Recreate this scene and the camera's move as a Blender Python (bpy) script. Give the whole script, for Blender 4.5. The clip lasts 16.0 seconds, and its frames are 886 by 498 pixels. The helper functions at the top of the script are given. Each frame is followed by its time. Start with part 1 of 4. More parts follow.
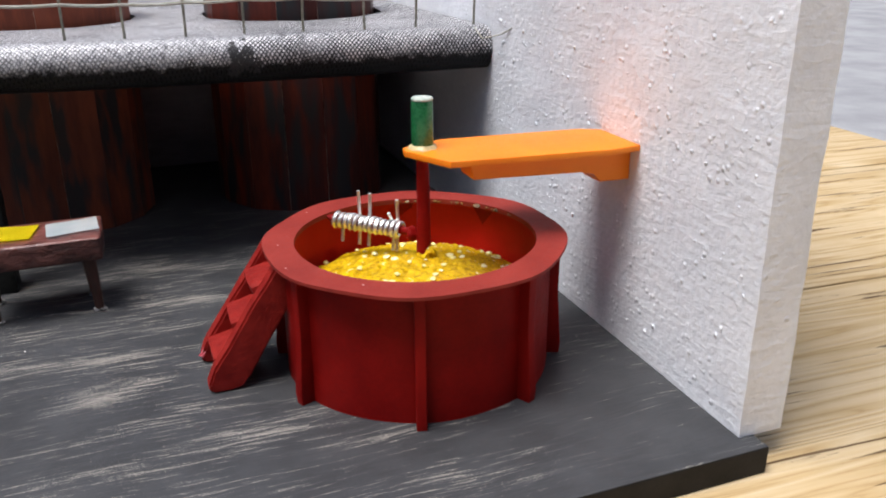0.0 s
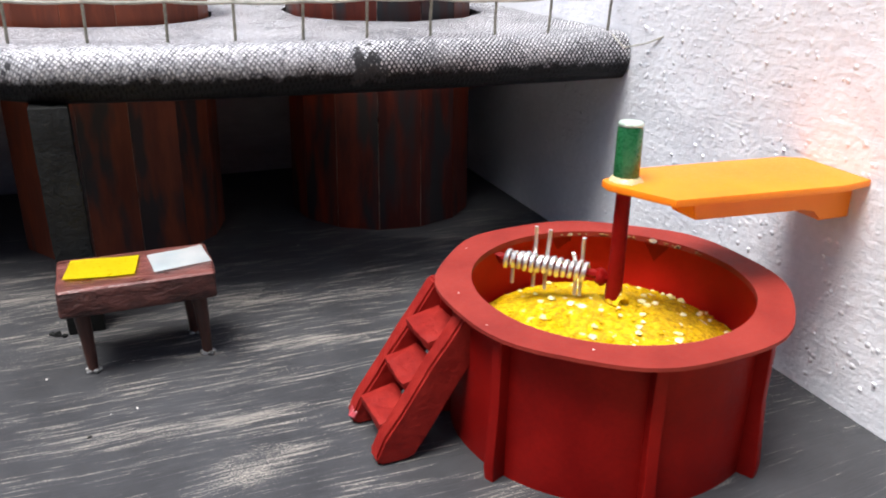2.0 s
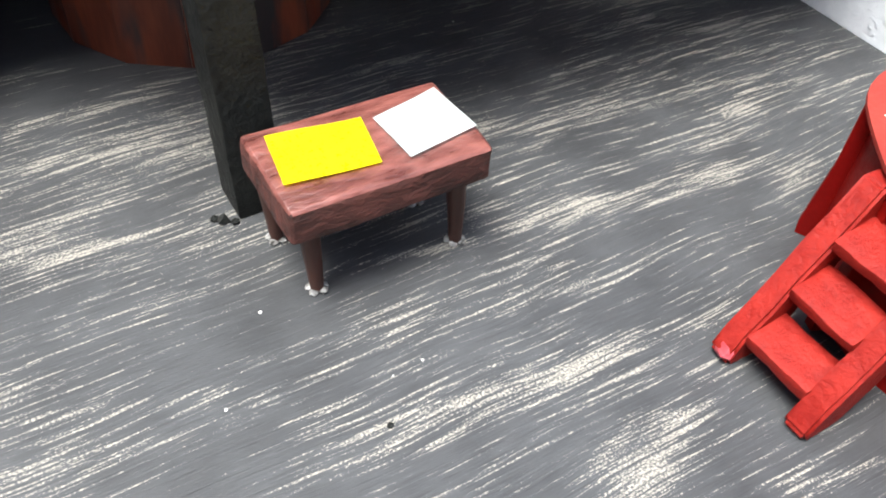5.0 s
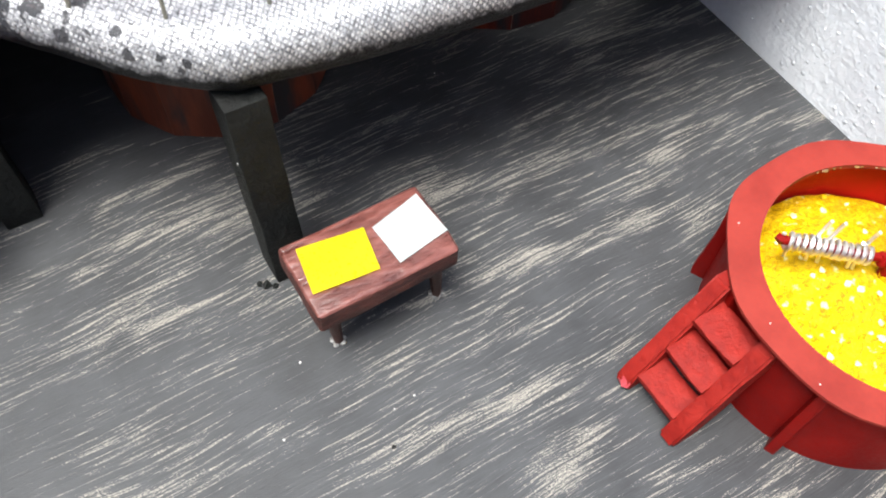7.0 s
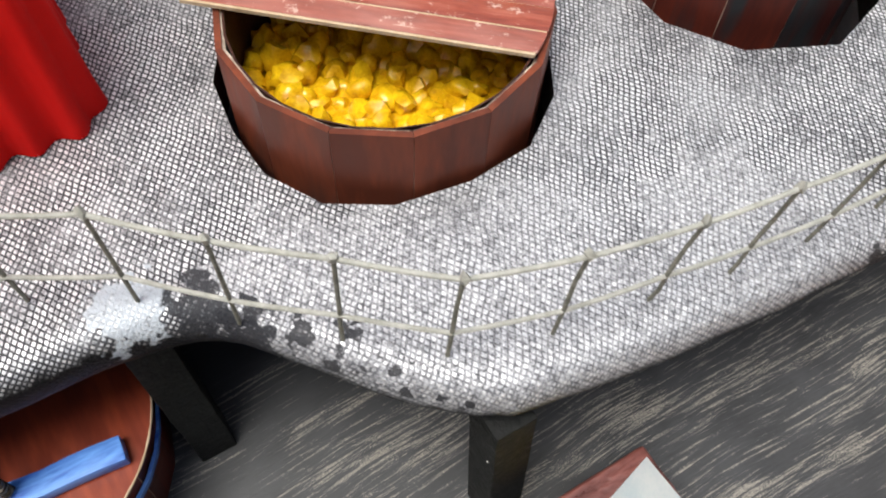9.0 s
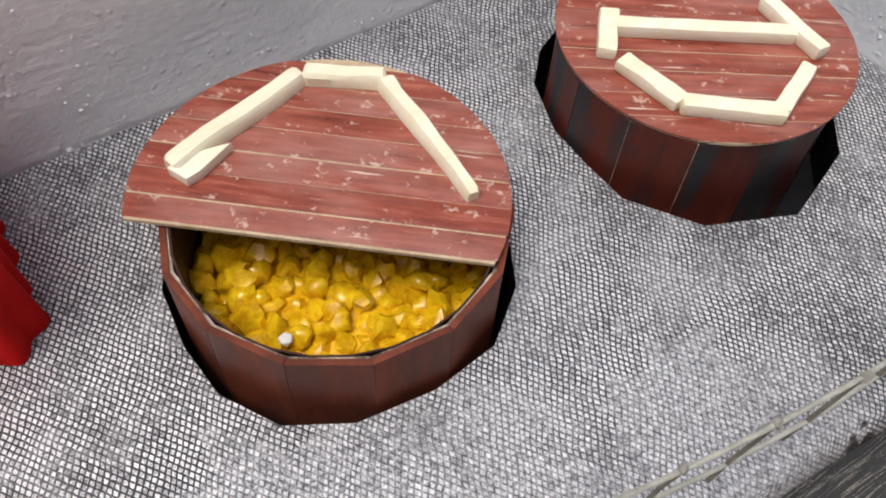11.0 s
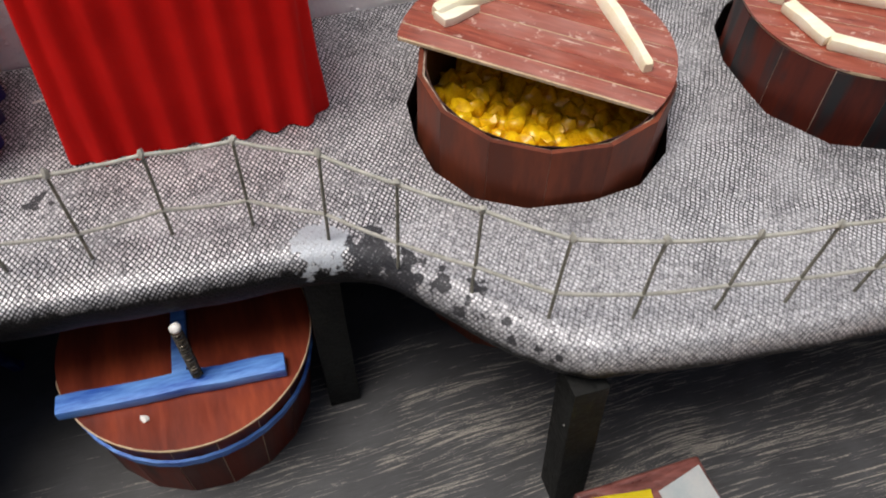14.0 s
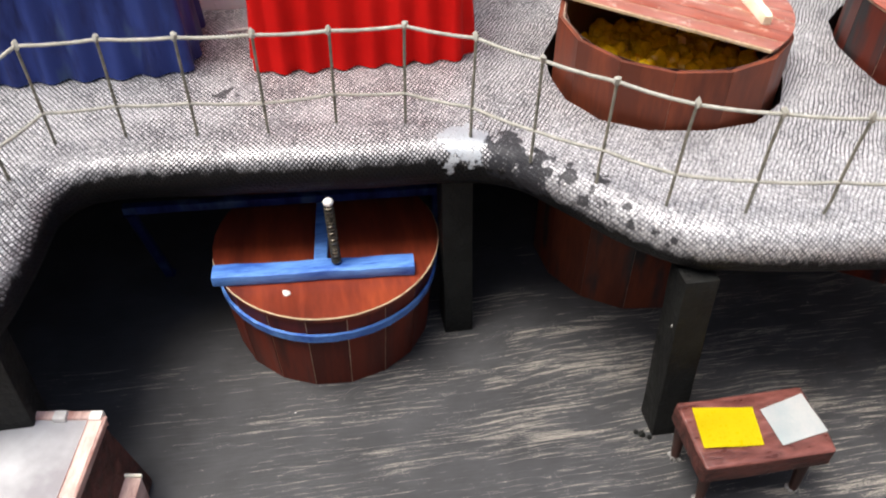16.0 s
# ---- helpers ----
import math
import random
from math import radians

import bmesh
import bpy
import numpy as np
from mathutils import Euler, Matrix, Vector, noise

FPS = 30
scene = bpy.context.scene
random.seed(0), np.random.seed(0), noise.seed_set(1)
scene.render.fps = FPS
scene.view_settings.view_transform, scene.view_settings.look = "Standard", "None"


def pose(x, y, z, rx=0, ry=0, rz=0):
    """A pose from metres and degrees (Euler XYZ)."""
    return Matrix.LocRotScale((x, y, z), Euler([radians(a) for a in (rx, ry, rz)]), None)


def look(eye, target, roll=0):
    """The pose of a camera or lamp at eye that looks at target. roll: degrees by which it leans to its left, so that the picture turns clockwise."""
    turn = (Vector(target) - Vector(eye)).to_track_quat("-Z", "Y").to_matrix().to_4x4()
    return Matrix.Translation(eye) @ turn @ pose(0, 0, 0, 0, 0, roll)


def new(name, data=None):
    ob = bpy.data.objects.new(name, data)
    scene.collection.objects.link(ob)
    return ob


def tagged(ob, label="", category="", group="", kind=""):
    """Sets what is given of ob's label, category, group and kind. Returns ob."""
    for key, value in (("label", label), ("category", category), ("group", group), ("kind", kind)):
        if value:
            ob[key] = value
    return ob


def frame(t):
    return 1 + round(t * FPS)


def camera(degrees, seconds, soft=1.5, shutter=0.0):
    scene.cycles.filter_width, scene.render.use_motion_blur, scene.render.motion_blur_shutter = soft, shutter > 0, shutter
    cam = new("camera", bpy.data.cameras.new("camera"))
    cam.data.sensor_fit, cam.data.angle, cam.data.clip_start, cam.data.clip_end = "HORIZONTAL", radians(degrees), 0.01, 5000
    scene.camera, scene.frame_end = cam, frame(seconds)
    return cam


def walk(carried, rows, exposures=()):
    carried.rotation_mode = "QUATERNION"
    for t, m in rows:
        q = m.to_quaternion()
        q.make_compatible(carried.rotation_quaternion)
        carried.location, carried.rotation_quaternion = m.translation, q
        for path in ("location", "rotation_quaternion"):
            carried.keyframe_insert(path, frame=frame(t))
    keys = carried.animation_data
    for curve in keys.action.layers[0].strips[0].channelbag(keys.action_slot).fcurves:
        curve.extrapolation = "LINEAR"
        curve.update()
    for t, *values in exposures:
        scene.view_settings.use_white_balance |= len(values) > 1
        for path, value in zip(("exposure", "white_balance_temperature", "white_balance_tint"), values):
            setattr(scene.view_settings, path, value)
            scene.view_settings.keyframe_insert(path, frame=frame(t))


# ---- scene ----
CM = 0.01  # all sizes below are in centimetres
cam = camera(56.8, 16.0, 1.9, 0.2)
PATH = [
    (0, (-14.25, -14.83, 12.86), (-7.60, 2.62, 5.71), -0.49),
    (0.5, (-15.03, -13.52, 13.59), (-8.34, 3.79, 6.16), -0.55),
    (1, (-15.93, -12.37, 14.05), (-9.02, 4.82, 6.52), 0.01),
    (1.5, (-17.04, -10.98, 13.36), (-9.85, 6.11, 5.85), 0.64),
    (2, (-18.65, -8.93, 12.93), (-11.27, 8.16, 5.60), 0.96),
    (2.5, (-20.20, -6.69, 12.21), (-12.59, 10.19, 4.66), 0.86),
    (3, (-21.55, -3.80, 11.93), (-13.76, 12.51, 3.38), 1.04),
    (3.5, (-22.85, -0.94, 12.15), (-14.82, 14.35, 2.06), 0.83),
    (4, (-24.48, 2.63, 11.99), (-16.12, 16.63, 0.41), 2.81),
    (6.5, (-23.34, 5.08, 19.86), (-16.73, 14.10, 3.28), 5.86),
    (7, (-23.58, 4.76, 22.59), (-17.38, 13.73, 5.83), 3.79),
    (7.5, (-23.56, 5.27, 24.91), (-17.78, 14.48, 8.13), 1.31),
    (8, (-24.27, 8.32, 25.63), (-18.67, 17.04, 8.52), 3.11),
    (8.5, (-24.90, 12.25, 25.84), (-19.70, 20.89, 8.57), 1.12),
    (9, (-25.05, 14.73, 25.88), (-19.41, 23.26, 8.69), 3.35),
    (9.5, (-24.11, 16.93, 25.89), (-18.53, 24.97, 8.45), 3.62),
    (10, (-23.08, 17.81, 26.30), (-16.51, 26.40, 9.47), 4.06),
    (12.5, (-24.65, 16.37, 27.87), (-17.66, 25.72, 11.63), 4.70),
    (13, (-26.21, 15.19, 28.03), (-20.10, 24.73, 11.55), 5.89),
    (13.5, (-28.26, 12.29, 28.57), (-23.02, 23.28, 12.70), 3.54),
    (14, (-28.03, 9.30, 28.78), (-24.00, 21.00, 13.07), 1.83),
    (14.5, (-29.03, 6.96, 28.03), (-25.32, 19.68, 13.05), 2.54),
    (15, (-31.04, 4.42, 29.02), (-28.05, 18.92, 15.58), 0.82),
    (15.5, (-31.67, 2.94, 27.68), (-28.99, 17.84, 14.61), 0.79),
    (16, (-31.17, 2.24, 25.53), (-28.63, 16.76, 12.01), 0.74),
]
EXPOSURES = [(0, 1.13, 6350, 10), (2, 1.62, 6400, 10), (3, 2.15, 6450, 4), (4, 2.42, 6450, 3), (6.5, 2.13, 6450, 5), (8, 1.5, 6600, 4), (9, 1.06, 6650, 6), (10, 0.68, 6650, 8), (12.5, 0.4, 6700, 10), (14, 0.62, 6850, 10), (15, 1.4, 7000, 10), (16, 1.45, 6900, 10)]
walk(cam, [(t, look(Vector(eye) * CM, Vector(aim) * CM, roll)) for t, eye, aim, roll in PATH], EXPOSURES)

# ---- world and light: an overcast day outdoors ----
world = bpy.data.worlds.new("overcast_sky")
scene.world = world
world.use_nodes = True
sky = world.node_tree.nodes.new("ShaderNodeTexSky")
sky.sky_type = 'NISHITA'
sky.sun_disc = False
sky.sun_elevation, sky.sun_rotation = radians(71), radians(259)
sky.air_density, sky.dust_density, sky.ozone_density = 1.0, 3.0, 1.0
back = world.node_tree.nodes["Background"]
# overcast sky, dimmed almost to black near the horizon to keep low light out
where, height, veil = (world.node_tree.nodes.new("ShaderNode" + k) for k in ("TexCoord", "SeparateXYZ", "ValToRGB"))
veil.color_ramp.elements[0].color, veil.color_ramp.elements[1].color = (0.02, 0.02, 0.02, 1), (1, 1, 1, 1)
veil.color_ramp.elements[0].position, veil.color_ramp.elements[1].position = 0.28, 0.95
cloud = world.node_tree.nodes.new("ShaderNodeMix")
cloud.data_type, cloud.blend_type = 'RGBA', 'MULTIPLY'
cloud.inputs[0].default_value = 1.0
for a, b in ((where.outputs["Generated"], height.inputs[0]), (height.outputs["Z"], veil.inputs[0]), (sky.outputs[0], cloud.inputs[6]), (veil.outputs[0], cloud.inputs[7]), (cloud.outputs[2], back.inputs[0])):
    world.node_tree.links.new(a, b)
back.inputs[1].default_value = 0.09
sun = new("sun", bpy.data.lights.new("sun", "SUN"))
sun.data.energy, sun.data.angle, sun.data.color = 1.75, radians(30), (1.0, 0.985, 0.96)
sun.matrix_world = look((-0.68, -0.13, 2.0), (0, 0, 0))

# ---- material helpers ----
def put(m, value, socket):
    """Joins a socket to an input, or sets the input's value."""
    if isinstance(value, bpy.types.NodeSocket):
        m.node_tree.links.new(value, socket)
    elif isinstance(value, (tuple, list)) and len(value) == 3 and socket.type == 'RGBA':
        socket.default_value = (*value, 1.0)
    else:
        socket.default_value = value

def node(m, kind):
    return m.node_tree.nodes.new("ShaderNode" + kind)

def coords(m, stretch=(1, 1, 1), turn=(0, 0, 0), vary=True):
    """Object coordinates in centimetres, stretched; each object of a shared mesh gets its own piece of the pattern."""
    tc, mp = node(m, "TexCoord"), node(m, "Mapping")
    mp.inputs["Scale"].default_value = [100 * s for s in stretch]
    mp.inputs["Rotation"].default_value = [radians(a) for a in turn]
    put(m, tc.outputs["Object"], mp.inputs["Vector"])
    if not vary:
        return mp.outputs[0]
    info, add, mul = node(m, "ObjectInfo"), node(m, "VectorMath"), node(m, "Math")
    mul.operation = 'MULTIPLY'
    put(m, info.outputs["Random"], mul.inputs[0])
    mul.inputs[1].default_value = 37.0
    put(m, mp.outputs[0], add.inputs[0])
    put(m, mul.outputs[0], add.inputs[1])
    return add.outputs[0]

def noisy(m, vec, scale, detail=4.0, rough=0.55, bend=0.0):
    n = node(m, "TexNoise")
    put(m, vec, n.inputs["Vector"])
    n.inputs["Scale"].default_value, n.inputs["Detail"].default_value = scale, detail
    n.inputs["Roughness"].default_value, n.inputs["Distortion"].default_value = rough, bend
    return n.outputs["Fac"]

def ramp(m, fac, *stops):
    r = node(m, "ValToRGB")
    put(m, fac, r.inputs[0])
    while len(r.color_ramp.elements) < len(stops):
        r.color_ramp.elements.new(0.5)
    for e, (at, c) in zip(r.color_ramp.elements, stops):
        e.position = at
        e.color = (c, c, c, 1) if isinstance(c, (int, float)) else (*c, 1)
    return r.outputs[0]

def calc(m, op, a, b=0.0, c=0.0):
    n = node(m, "Math")
    n.operation = op
    for v, s in zip((a, b, c), n.inputs):
        put(m, v, s)
    return n.outputs[0]

def mixed(m, fac, a, b, how='MIX'):
    n = node(m, "Mix")
    n.data_type, n.blend_type = 'RGBA', how
    put(m, fac, n.inputs[0])
    put(m, a, n.inputs[6])
    put(m, b, n.inputs[7])
    return n.outputs[2]

def raised(m, height, strength, depth_cm):
    n = node(m, "Bump")
    n.inputs["Strength"].default_value, n.inputs["Distance"].default_value = strength, depth_cm * CM
    put(m, height, n.inputs["Height"])
    put(m, n.outputs[0], m.node_tree.nodes["Principled BSDF"].inputs["Normal"])

def surface(name, colour=None, rough=0.6, metal=0.0, gloss=0.5):
    m = bpy.data.materials.new(name)
    m.use_nodes = True
    b = m.node_tree.nodes["Principled BSDF"]
    b.inputs["Metallic"].default_value = metal
    b.inputs["Specular IOR Level"].default_value = gloss
    put(m, rough, b.inputs["Roughness"])
    if colour is not None:
        put(m, colour, b.inputs["Base Color"])
    return m

def coloured(m, c):
    put(m, c, m.node_tree.nodes["Principled BSDF"].inputs["Base Color"])
    return m

def roughened(m, r):
    put(m, r, m.node_tree.nodes["Principled BSDF"].inputs["Roughness"])

def plain(name, a, b, size=1.0, rough=0.6, bump=0.3, depth=0.02, grain=12.0, gloss=0.4, stretch=(1, 1, 1), metal=0.0):
    """A painted or raw surface: two tones in patches, fine grain, and relief."""
    m = surface(name, rough=rough, gloss=gloss, metal=metal)
    v = coords(m, stretch)
    patches = noisy(m, v, 1.0 / size, 3.0)
    fine = noisy(m, v, grain, 5.0, 0.65)
    fac = calc(m, 'ADD', calc(m, 'MULTIPLY', patches, 0.65), calc(m, 'MULTIPLY', fine, 0.35))
    coloured(m, ramp(m, fac, (0.36, a), (0.62, b)))
    roughened(m, ramp(m, fine, (0.3, rough - 0.12), (0.75, min(1.0, rough + 0.12))))
    raised(m, calc(m, 'ADD', fine, calc(m, 'MULTIPLY', patches, 0.6)), bump, depth)
    return m

def dab(m, vec, place, radius, ragged=0.6, size=1.5):
    """1 inside a ragged blot round a place (cm), 0 outside."""
    n = node(m, "TexNoise")
    put(m, vec, n.inputs["Vector"])
    n.inputs["Scale"].default_value, n.inputs["Detail"].default_value = size, 6.0
    far = node(m, "VectorMath")
    far.operation = 'DISTANCE'
    put(m, vec, far.inputs[0])
    far.inputs[1].default_value = place
    d = calc(m, 'ADD', far.outputs["Value"], calc(m, 'MULTIPLY', calc(m, 'SUBTRACT', n.outputs["Fac"], 0.5), 4 * ragged))
    return calc(m, 'SUBTRACT', 1.0, ramp(m, calc(m, 'DIVIDE', d, 2 * radius), (0.46, 0.0), (0.54, 1.0)))

# ---- materials ----
# long strokes of the nearly dry brush: from (x, y) to (x, y), half width, strength
STROKES = [((-27.3, 19.3), (-20.6, 18.65), 0.22, 1.0), ((-18.7, 15.85), (-14.9, 15.1), 0.16, 0.95), ((-15.6, 15.35), (-11.6, 15.15), 0.55, 0.9),
           ((-22.3, 11.7), (-12.0, 10.95), 0.5, 1.0), ((-26.6, 21.4), (-23.9, 21.85), 0.4, 0.5), ((-25.8, 24.2), (-19.3, 23.7), 0.35, 0.5),
           ((-12.6, 18.15), (-3.9, 17.2), 0.3, 0.8), ((-16.3, 13.75), (-13.0, 12.95), 0.6, 1.0), ((-19.4, 13.9), (-14.7, 13.2), 0.55, 0.75),
           ((-26.2, 15.2), (-21.6, 13.8), 0.25, 0.8), ((-22.3, 12.75), (-19.7, 12.55), 0.25, 0.8), ((-11.8, 15.1), (-5.4, 13.9), 0.6, 0.8),
           ((-17.9, 9.25), (-13.2, 8.5), 0.9, 0.9), ((-28.2, 16.1), (-25.0, 15.9), 0.7, 0.6), ((-10.7, 17.9), (-6.3, 17.8), 0.35, 0.6),
           ((-26.0, 22.8), (-20.2, 21.4), 0.5, 0.6), ((-16.0, 20.2), (-12.9, 19.3), 0.9, 0.65), ((-38.5, 21.85), (-36.9, 21.65), 0.35, 0.75),
           ((-18.9, 6.3), (-12.6, 7.2), 0.5, 0.7), ((-14.8, 4.1), (-10.2, 5.6), 0.6, 0.8), ((-11.0, 3.7), (-7.6, 3.6), 0.3, 0.6),
           ((-17.3, 8.0), (-14.1, 8.5), 0.4, 0.6), ((-18.2, 4.5), (-11.0, 5.2), 0.7, 0.7), ((-9.2, 1.0), (-3.4, 2.8), 0.8, 0.6)]

def make_floor_paint():
    m = surface("dry_brushed_floor_paint", gloss=0.5)
    bent = coords(m, (1, 1, 1), vary=False)
    sway = calc(m, 'MULTIPLY', calc(m, 'SUBTRACT', noisy(m, bent, 0.08, 2.0), 0.5), 1.6)
    shift = node(m, "CombineXYZ")
    put(m, sway, shift.inputs[1])
    moved = node(m, "VectorMath")
    put(m, bent, moved.inputs[0])
    put(m, shift.outputs[0], moved.inputs[1])
    def along(x, y):
        mp = node(m, "Mapping")
        mp.inputs["Scale"].default_value, mp.inputs["Rotation"].default_value = (x, y, 1), (0, 0, radians(4))
        put(m, moved.outputs[0], mp.inputs["Vector"])
        return mp.outputs[0]
    bristle = noisy(m, along(0.034, 1.0), 11.5, 5.0, 0.64, 0.25)
    hair = noisy(m, along(0.04, 1.0), 22.0, 4.0, 0.65, 0.2)
    grit = noisy(m, bent, 19.0, 4.0, 0.75)
    patch = noisy(m, along(0.22, 1.0), 0.62, 5.0, 0.62)
    reach = None
    for (x0, y0), (x1, y1), wide, much in STROKES:
        lie = node(m, "Mapping")
        lie.vector_type = 'TEXTURE'
        lie.inputs["Location"].default_value = ((x0 + x1) / 2, (y0 + y1) / 2, 0)
        lie.inputs["Rotation"].default_value = (0, 0, math.atan2(y1 - y0, x1 - x0))
        lie.inputs["Scale"].default_value = (math.hypot(x1 - x0, y1 - y0) * 0.58, wide * 1.25, 4.0)
        put(m, bent, lie.inputs["Vector"])
        far = node(m, "VectorMath")
        far.operation = 'LENGTH'
        put(m, lie.outputs[0], far.inputs[0])
        e = calc(m, 'MULTIPLY', ramp(m, far.outputs["Value"], (0.35, 1.0), (1.0, 0.0)), much)
        reach = e if reach is None else calc(m, 'MAXIMUM', reach, e)
    s = calc(m, 'MULTIPLY', reach, 0.085)
    for value, much in ((bristle, 0.70), (hair, 0.32), (grit, 0.30), (patch, 0.34)):
        s = calc(m, 'ADD', s, calc(m, 'MULTIPLY', value, much))
    s = calc(m, 'SUBTRACT', s, 0.338)
    # pale streaks thin out far in under the deck, by the crate and in the front corner
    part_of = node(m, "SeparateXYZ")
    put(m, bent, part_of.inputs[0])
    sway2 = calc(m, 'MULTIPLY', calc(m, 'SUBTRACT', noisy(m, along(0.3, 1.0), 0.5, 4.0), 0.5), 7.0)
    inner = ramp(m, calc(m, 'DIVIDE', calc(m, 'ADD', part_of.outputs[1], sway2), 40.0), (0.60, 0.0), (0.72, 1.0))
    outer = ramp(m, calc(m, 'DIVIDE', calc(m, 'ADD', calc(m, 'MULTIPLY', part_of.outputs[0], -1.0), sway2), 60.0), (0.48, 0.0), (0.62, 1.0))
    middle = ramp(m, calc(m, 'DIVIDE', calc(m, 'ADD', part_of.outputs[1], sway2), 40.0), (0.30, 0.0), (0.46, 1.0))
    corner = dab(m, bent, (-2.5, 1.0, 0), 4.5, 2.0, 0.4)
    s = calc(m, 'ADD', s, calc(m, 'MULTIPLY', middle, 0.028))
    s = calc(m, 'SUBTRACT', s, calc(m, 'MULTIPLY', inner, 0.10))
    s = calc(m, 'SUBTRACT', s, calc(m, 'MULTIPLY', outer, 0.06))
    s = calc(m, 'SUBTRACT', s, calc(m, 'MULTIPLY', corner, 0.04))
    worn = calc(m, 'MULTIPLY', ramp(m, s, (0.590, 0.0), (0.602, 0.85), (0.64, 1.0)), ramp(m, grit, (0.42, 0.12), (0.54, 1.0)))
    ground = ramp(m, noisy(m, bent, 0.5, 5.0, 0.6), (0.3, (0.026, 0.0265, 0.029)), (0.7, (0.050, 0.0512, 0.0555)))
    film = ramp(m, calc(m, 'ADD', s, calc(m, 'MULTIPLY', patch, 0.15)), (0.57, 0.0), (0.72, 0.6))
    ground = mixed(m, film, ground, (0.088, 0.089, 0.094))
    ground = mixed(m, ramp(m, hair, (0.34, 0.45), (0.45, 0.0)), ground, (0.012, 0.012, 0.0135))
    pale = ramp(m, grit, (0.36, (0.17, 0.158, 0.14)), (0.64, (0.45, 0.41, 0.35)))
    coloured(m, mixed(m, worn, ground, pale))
    roughened(m, ramp(m, grit, (0.2, 0.42), (0.8, 0.62)))
    raised(m, calc(m, 'ADD', calc(m, 'MULTIPLY', worn, 0.6), hair), 0.45, 0.03)
    return m

def make_fabric():
    """Glittering fishnet-printed cloth, with black paint along its lower rim and blots of white and black paint."""
    m = surface("fishnet_print_cloth", gloss=0.2)
    v = coords(m, vary=False)
    sep = node(m, "SeparateXYZ")
    put(m, v, sep.inputs[0])
    wob = calc(m, 'MULTIPLY', noisy(m, v, 0.45, 3.0), 0.4)
    x = calc(m, 'ADD', sep.outputs[0], wob)
    yz = calc(m, 'ADD', sep.outputs[1], calc(m, 'SUBTRACT', sep.outputs[2], wob))
    u = calc(m, 'MULTIPLY', calc(m, 'ADD', x, calc(m, 'MULTIPLY', yz, 0.68)), 5.9)
    w = calc(m, 'MULTIPLY', calc(m, 'SUBTRACT', x, calc(m, 'MULTIPLY', yz, 0.68)), 5.9)
    cell = calc(m, 'MINIMUM', calc(m, 'PINGPONG', u, 0.5), calc(m, 'PINGPONG', w, 0.5))
    pick = node(m, "CombineXYZ")
    put(m, calc(m, 'FLOOR', u), pick.inputs[0])
    put(m, calc(m, 'FLOOR', w), pick.inputs[1])
    dice = node(m, "TexWhiteNoise")
    dice.noise_dimensions = '2D'
    put(m, pick.outputs[0], dice.inputs["Vector"])
    speck = noisy(m, v, 13.0, 3.0, 0.8)
    thick = calc(m, 'MULTIPLY', ramp(m, calc(m, 'SUBTRACT', 9.6, sep.outputs[2]), (0.36, 0.0), (0.55, 1.0)), 0.06)
    mesh_lines = ramp(m, calc(m, 'ADD', calc(m, 'SUBTRACT', cell, thick), calc(m, 'MULTIPLY', calc(m, 'SUBTRACT', speck, 0.5), 0.36)), (0.12, 0.0), (0.20, 1.0))
    # the cloth's sparkle is painted: some cells and specks are just whiter
    shine = calc(m, 'ADD', calc(m, 'MULTIPLY', dice.outputs["Value"], 0.34), calc(m, 'MULTIPLY', noisy(m, v, 0.5, 5.0), 0.86))
    bright = ramp(m, calc(m, 'ADD', shine, calc(m, 'MULTIPLY', calc(m, 'SUBTRACT', speck, 0.5), 1.5)), (0.24, (0.19, 0.19, 0.20)), (0.50, (0.52, 0.52, 0.545)), (0.74, (0.93, 0.93, 0.955)))
    base = mixed(m, mesh_lines, (0.05, 0.05, 0.056), bright)
    glitter = noisy(m, v, 6.0, 5.0, 0.85)
    smear = ramp(m, glitter, (0.40, (0.14, 0.14, 0.15)), (0.50, (0.46, 0.46, 0.49)), (0.60, (0.92, 0.92, 0.95)))
    worn = ramp(m, noisy(m, v, 0.45, 5.0, 0.65), (0.48, 0.0), (0.66, 0.45))
    for place, r in (((-19.5, 20.4, 9.3), 4.0), ((-13.8, 19.2, 9.3), 3.0), ((-23.2, 23.2, 9.3), 2.4)):
        worn = calc(m, 'MAXIMUM', worn, calc(m, 'MULTIPLY', dab(m, v, place, r, 2.2, 0.9), 0.45))
    base = mixed(m, worn, base, smear)
    low = calc(m, 'ADD', sep.outputs[2], calc(m, 'MULTIPLY', calc(m, 'SUBTRACT', noisy(m, v, 2.2, 6.0, 0.7), 0.5), 0.9))
    # along the western stretch the rim's shade is painted in as black reaching higher
    low = calc(m, 'SUBTRACT', low, calc(m, 'MULTIPLY', ramp(m, calc(m, 'DIVIDE', x, -40.0), (0.58, 0.0), (0.68, 1.0)), 0.55))
    base = mixed(m, ramp(m, calc(m, 'DIVIDE', calc(m, 'SUBTRACT', low, 7.9), 1.6), (0.18, 1.0), (0.28, 0.55), (0.40, 0.18), (0.54, 0.0)), base, (0.008, 0.008, 0.009))
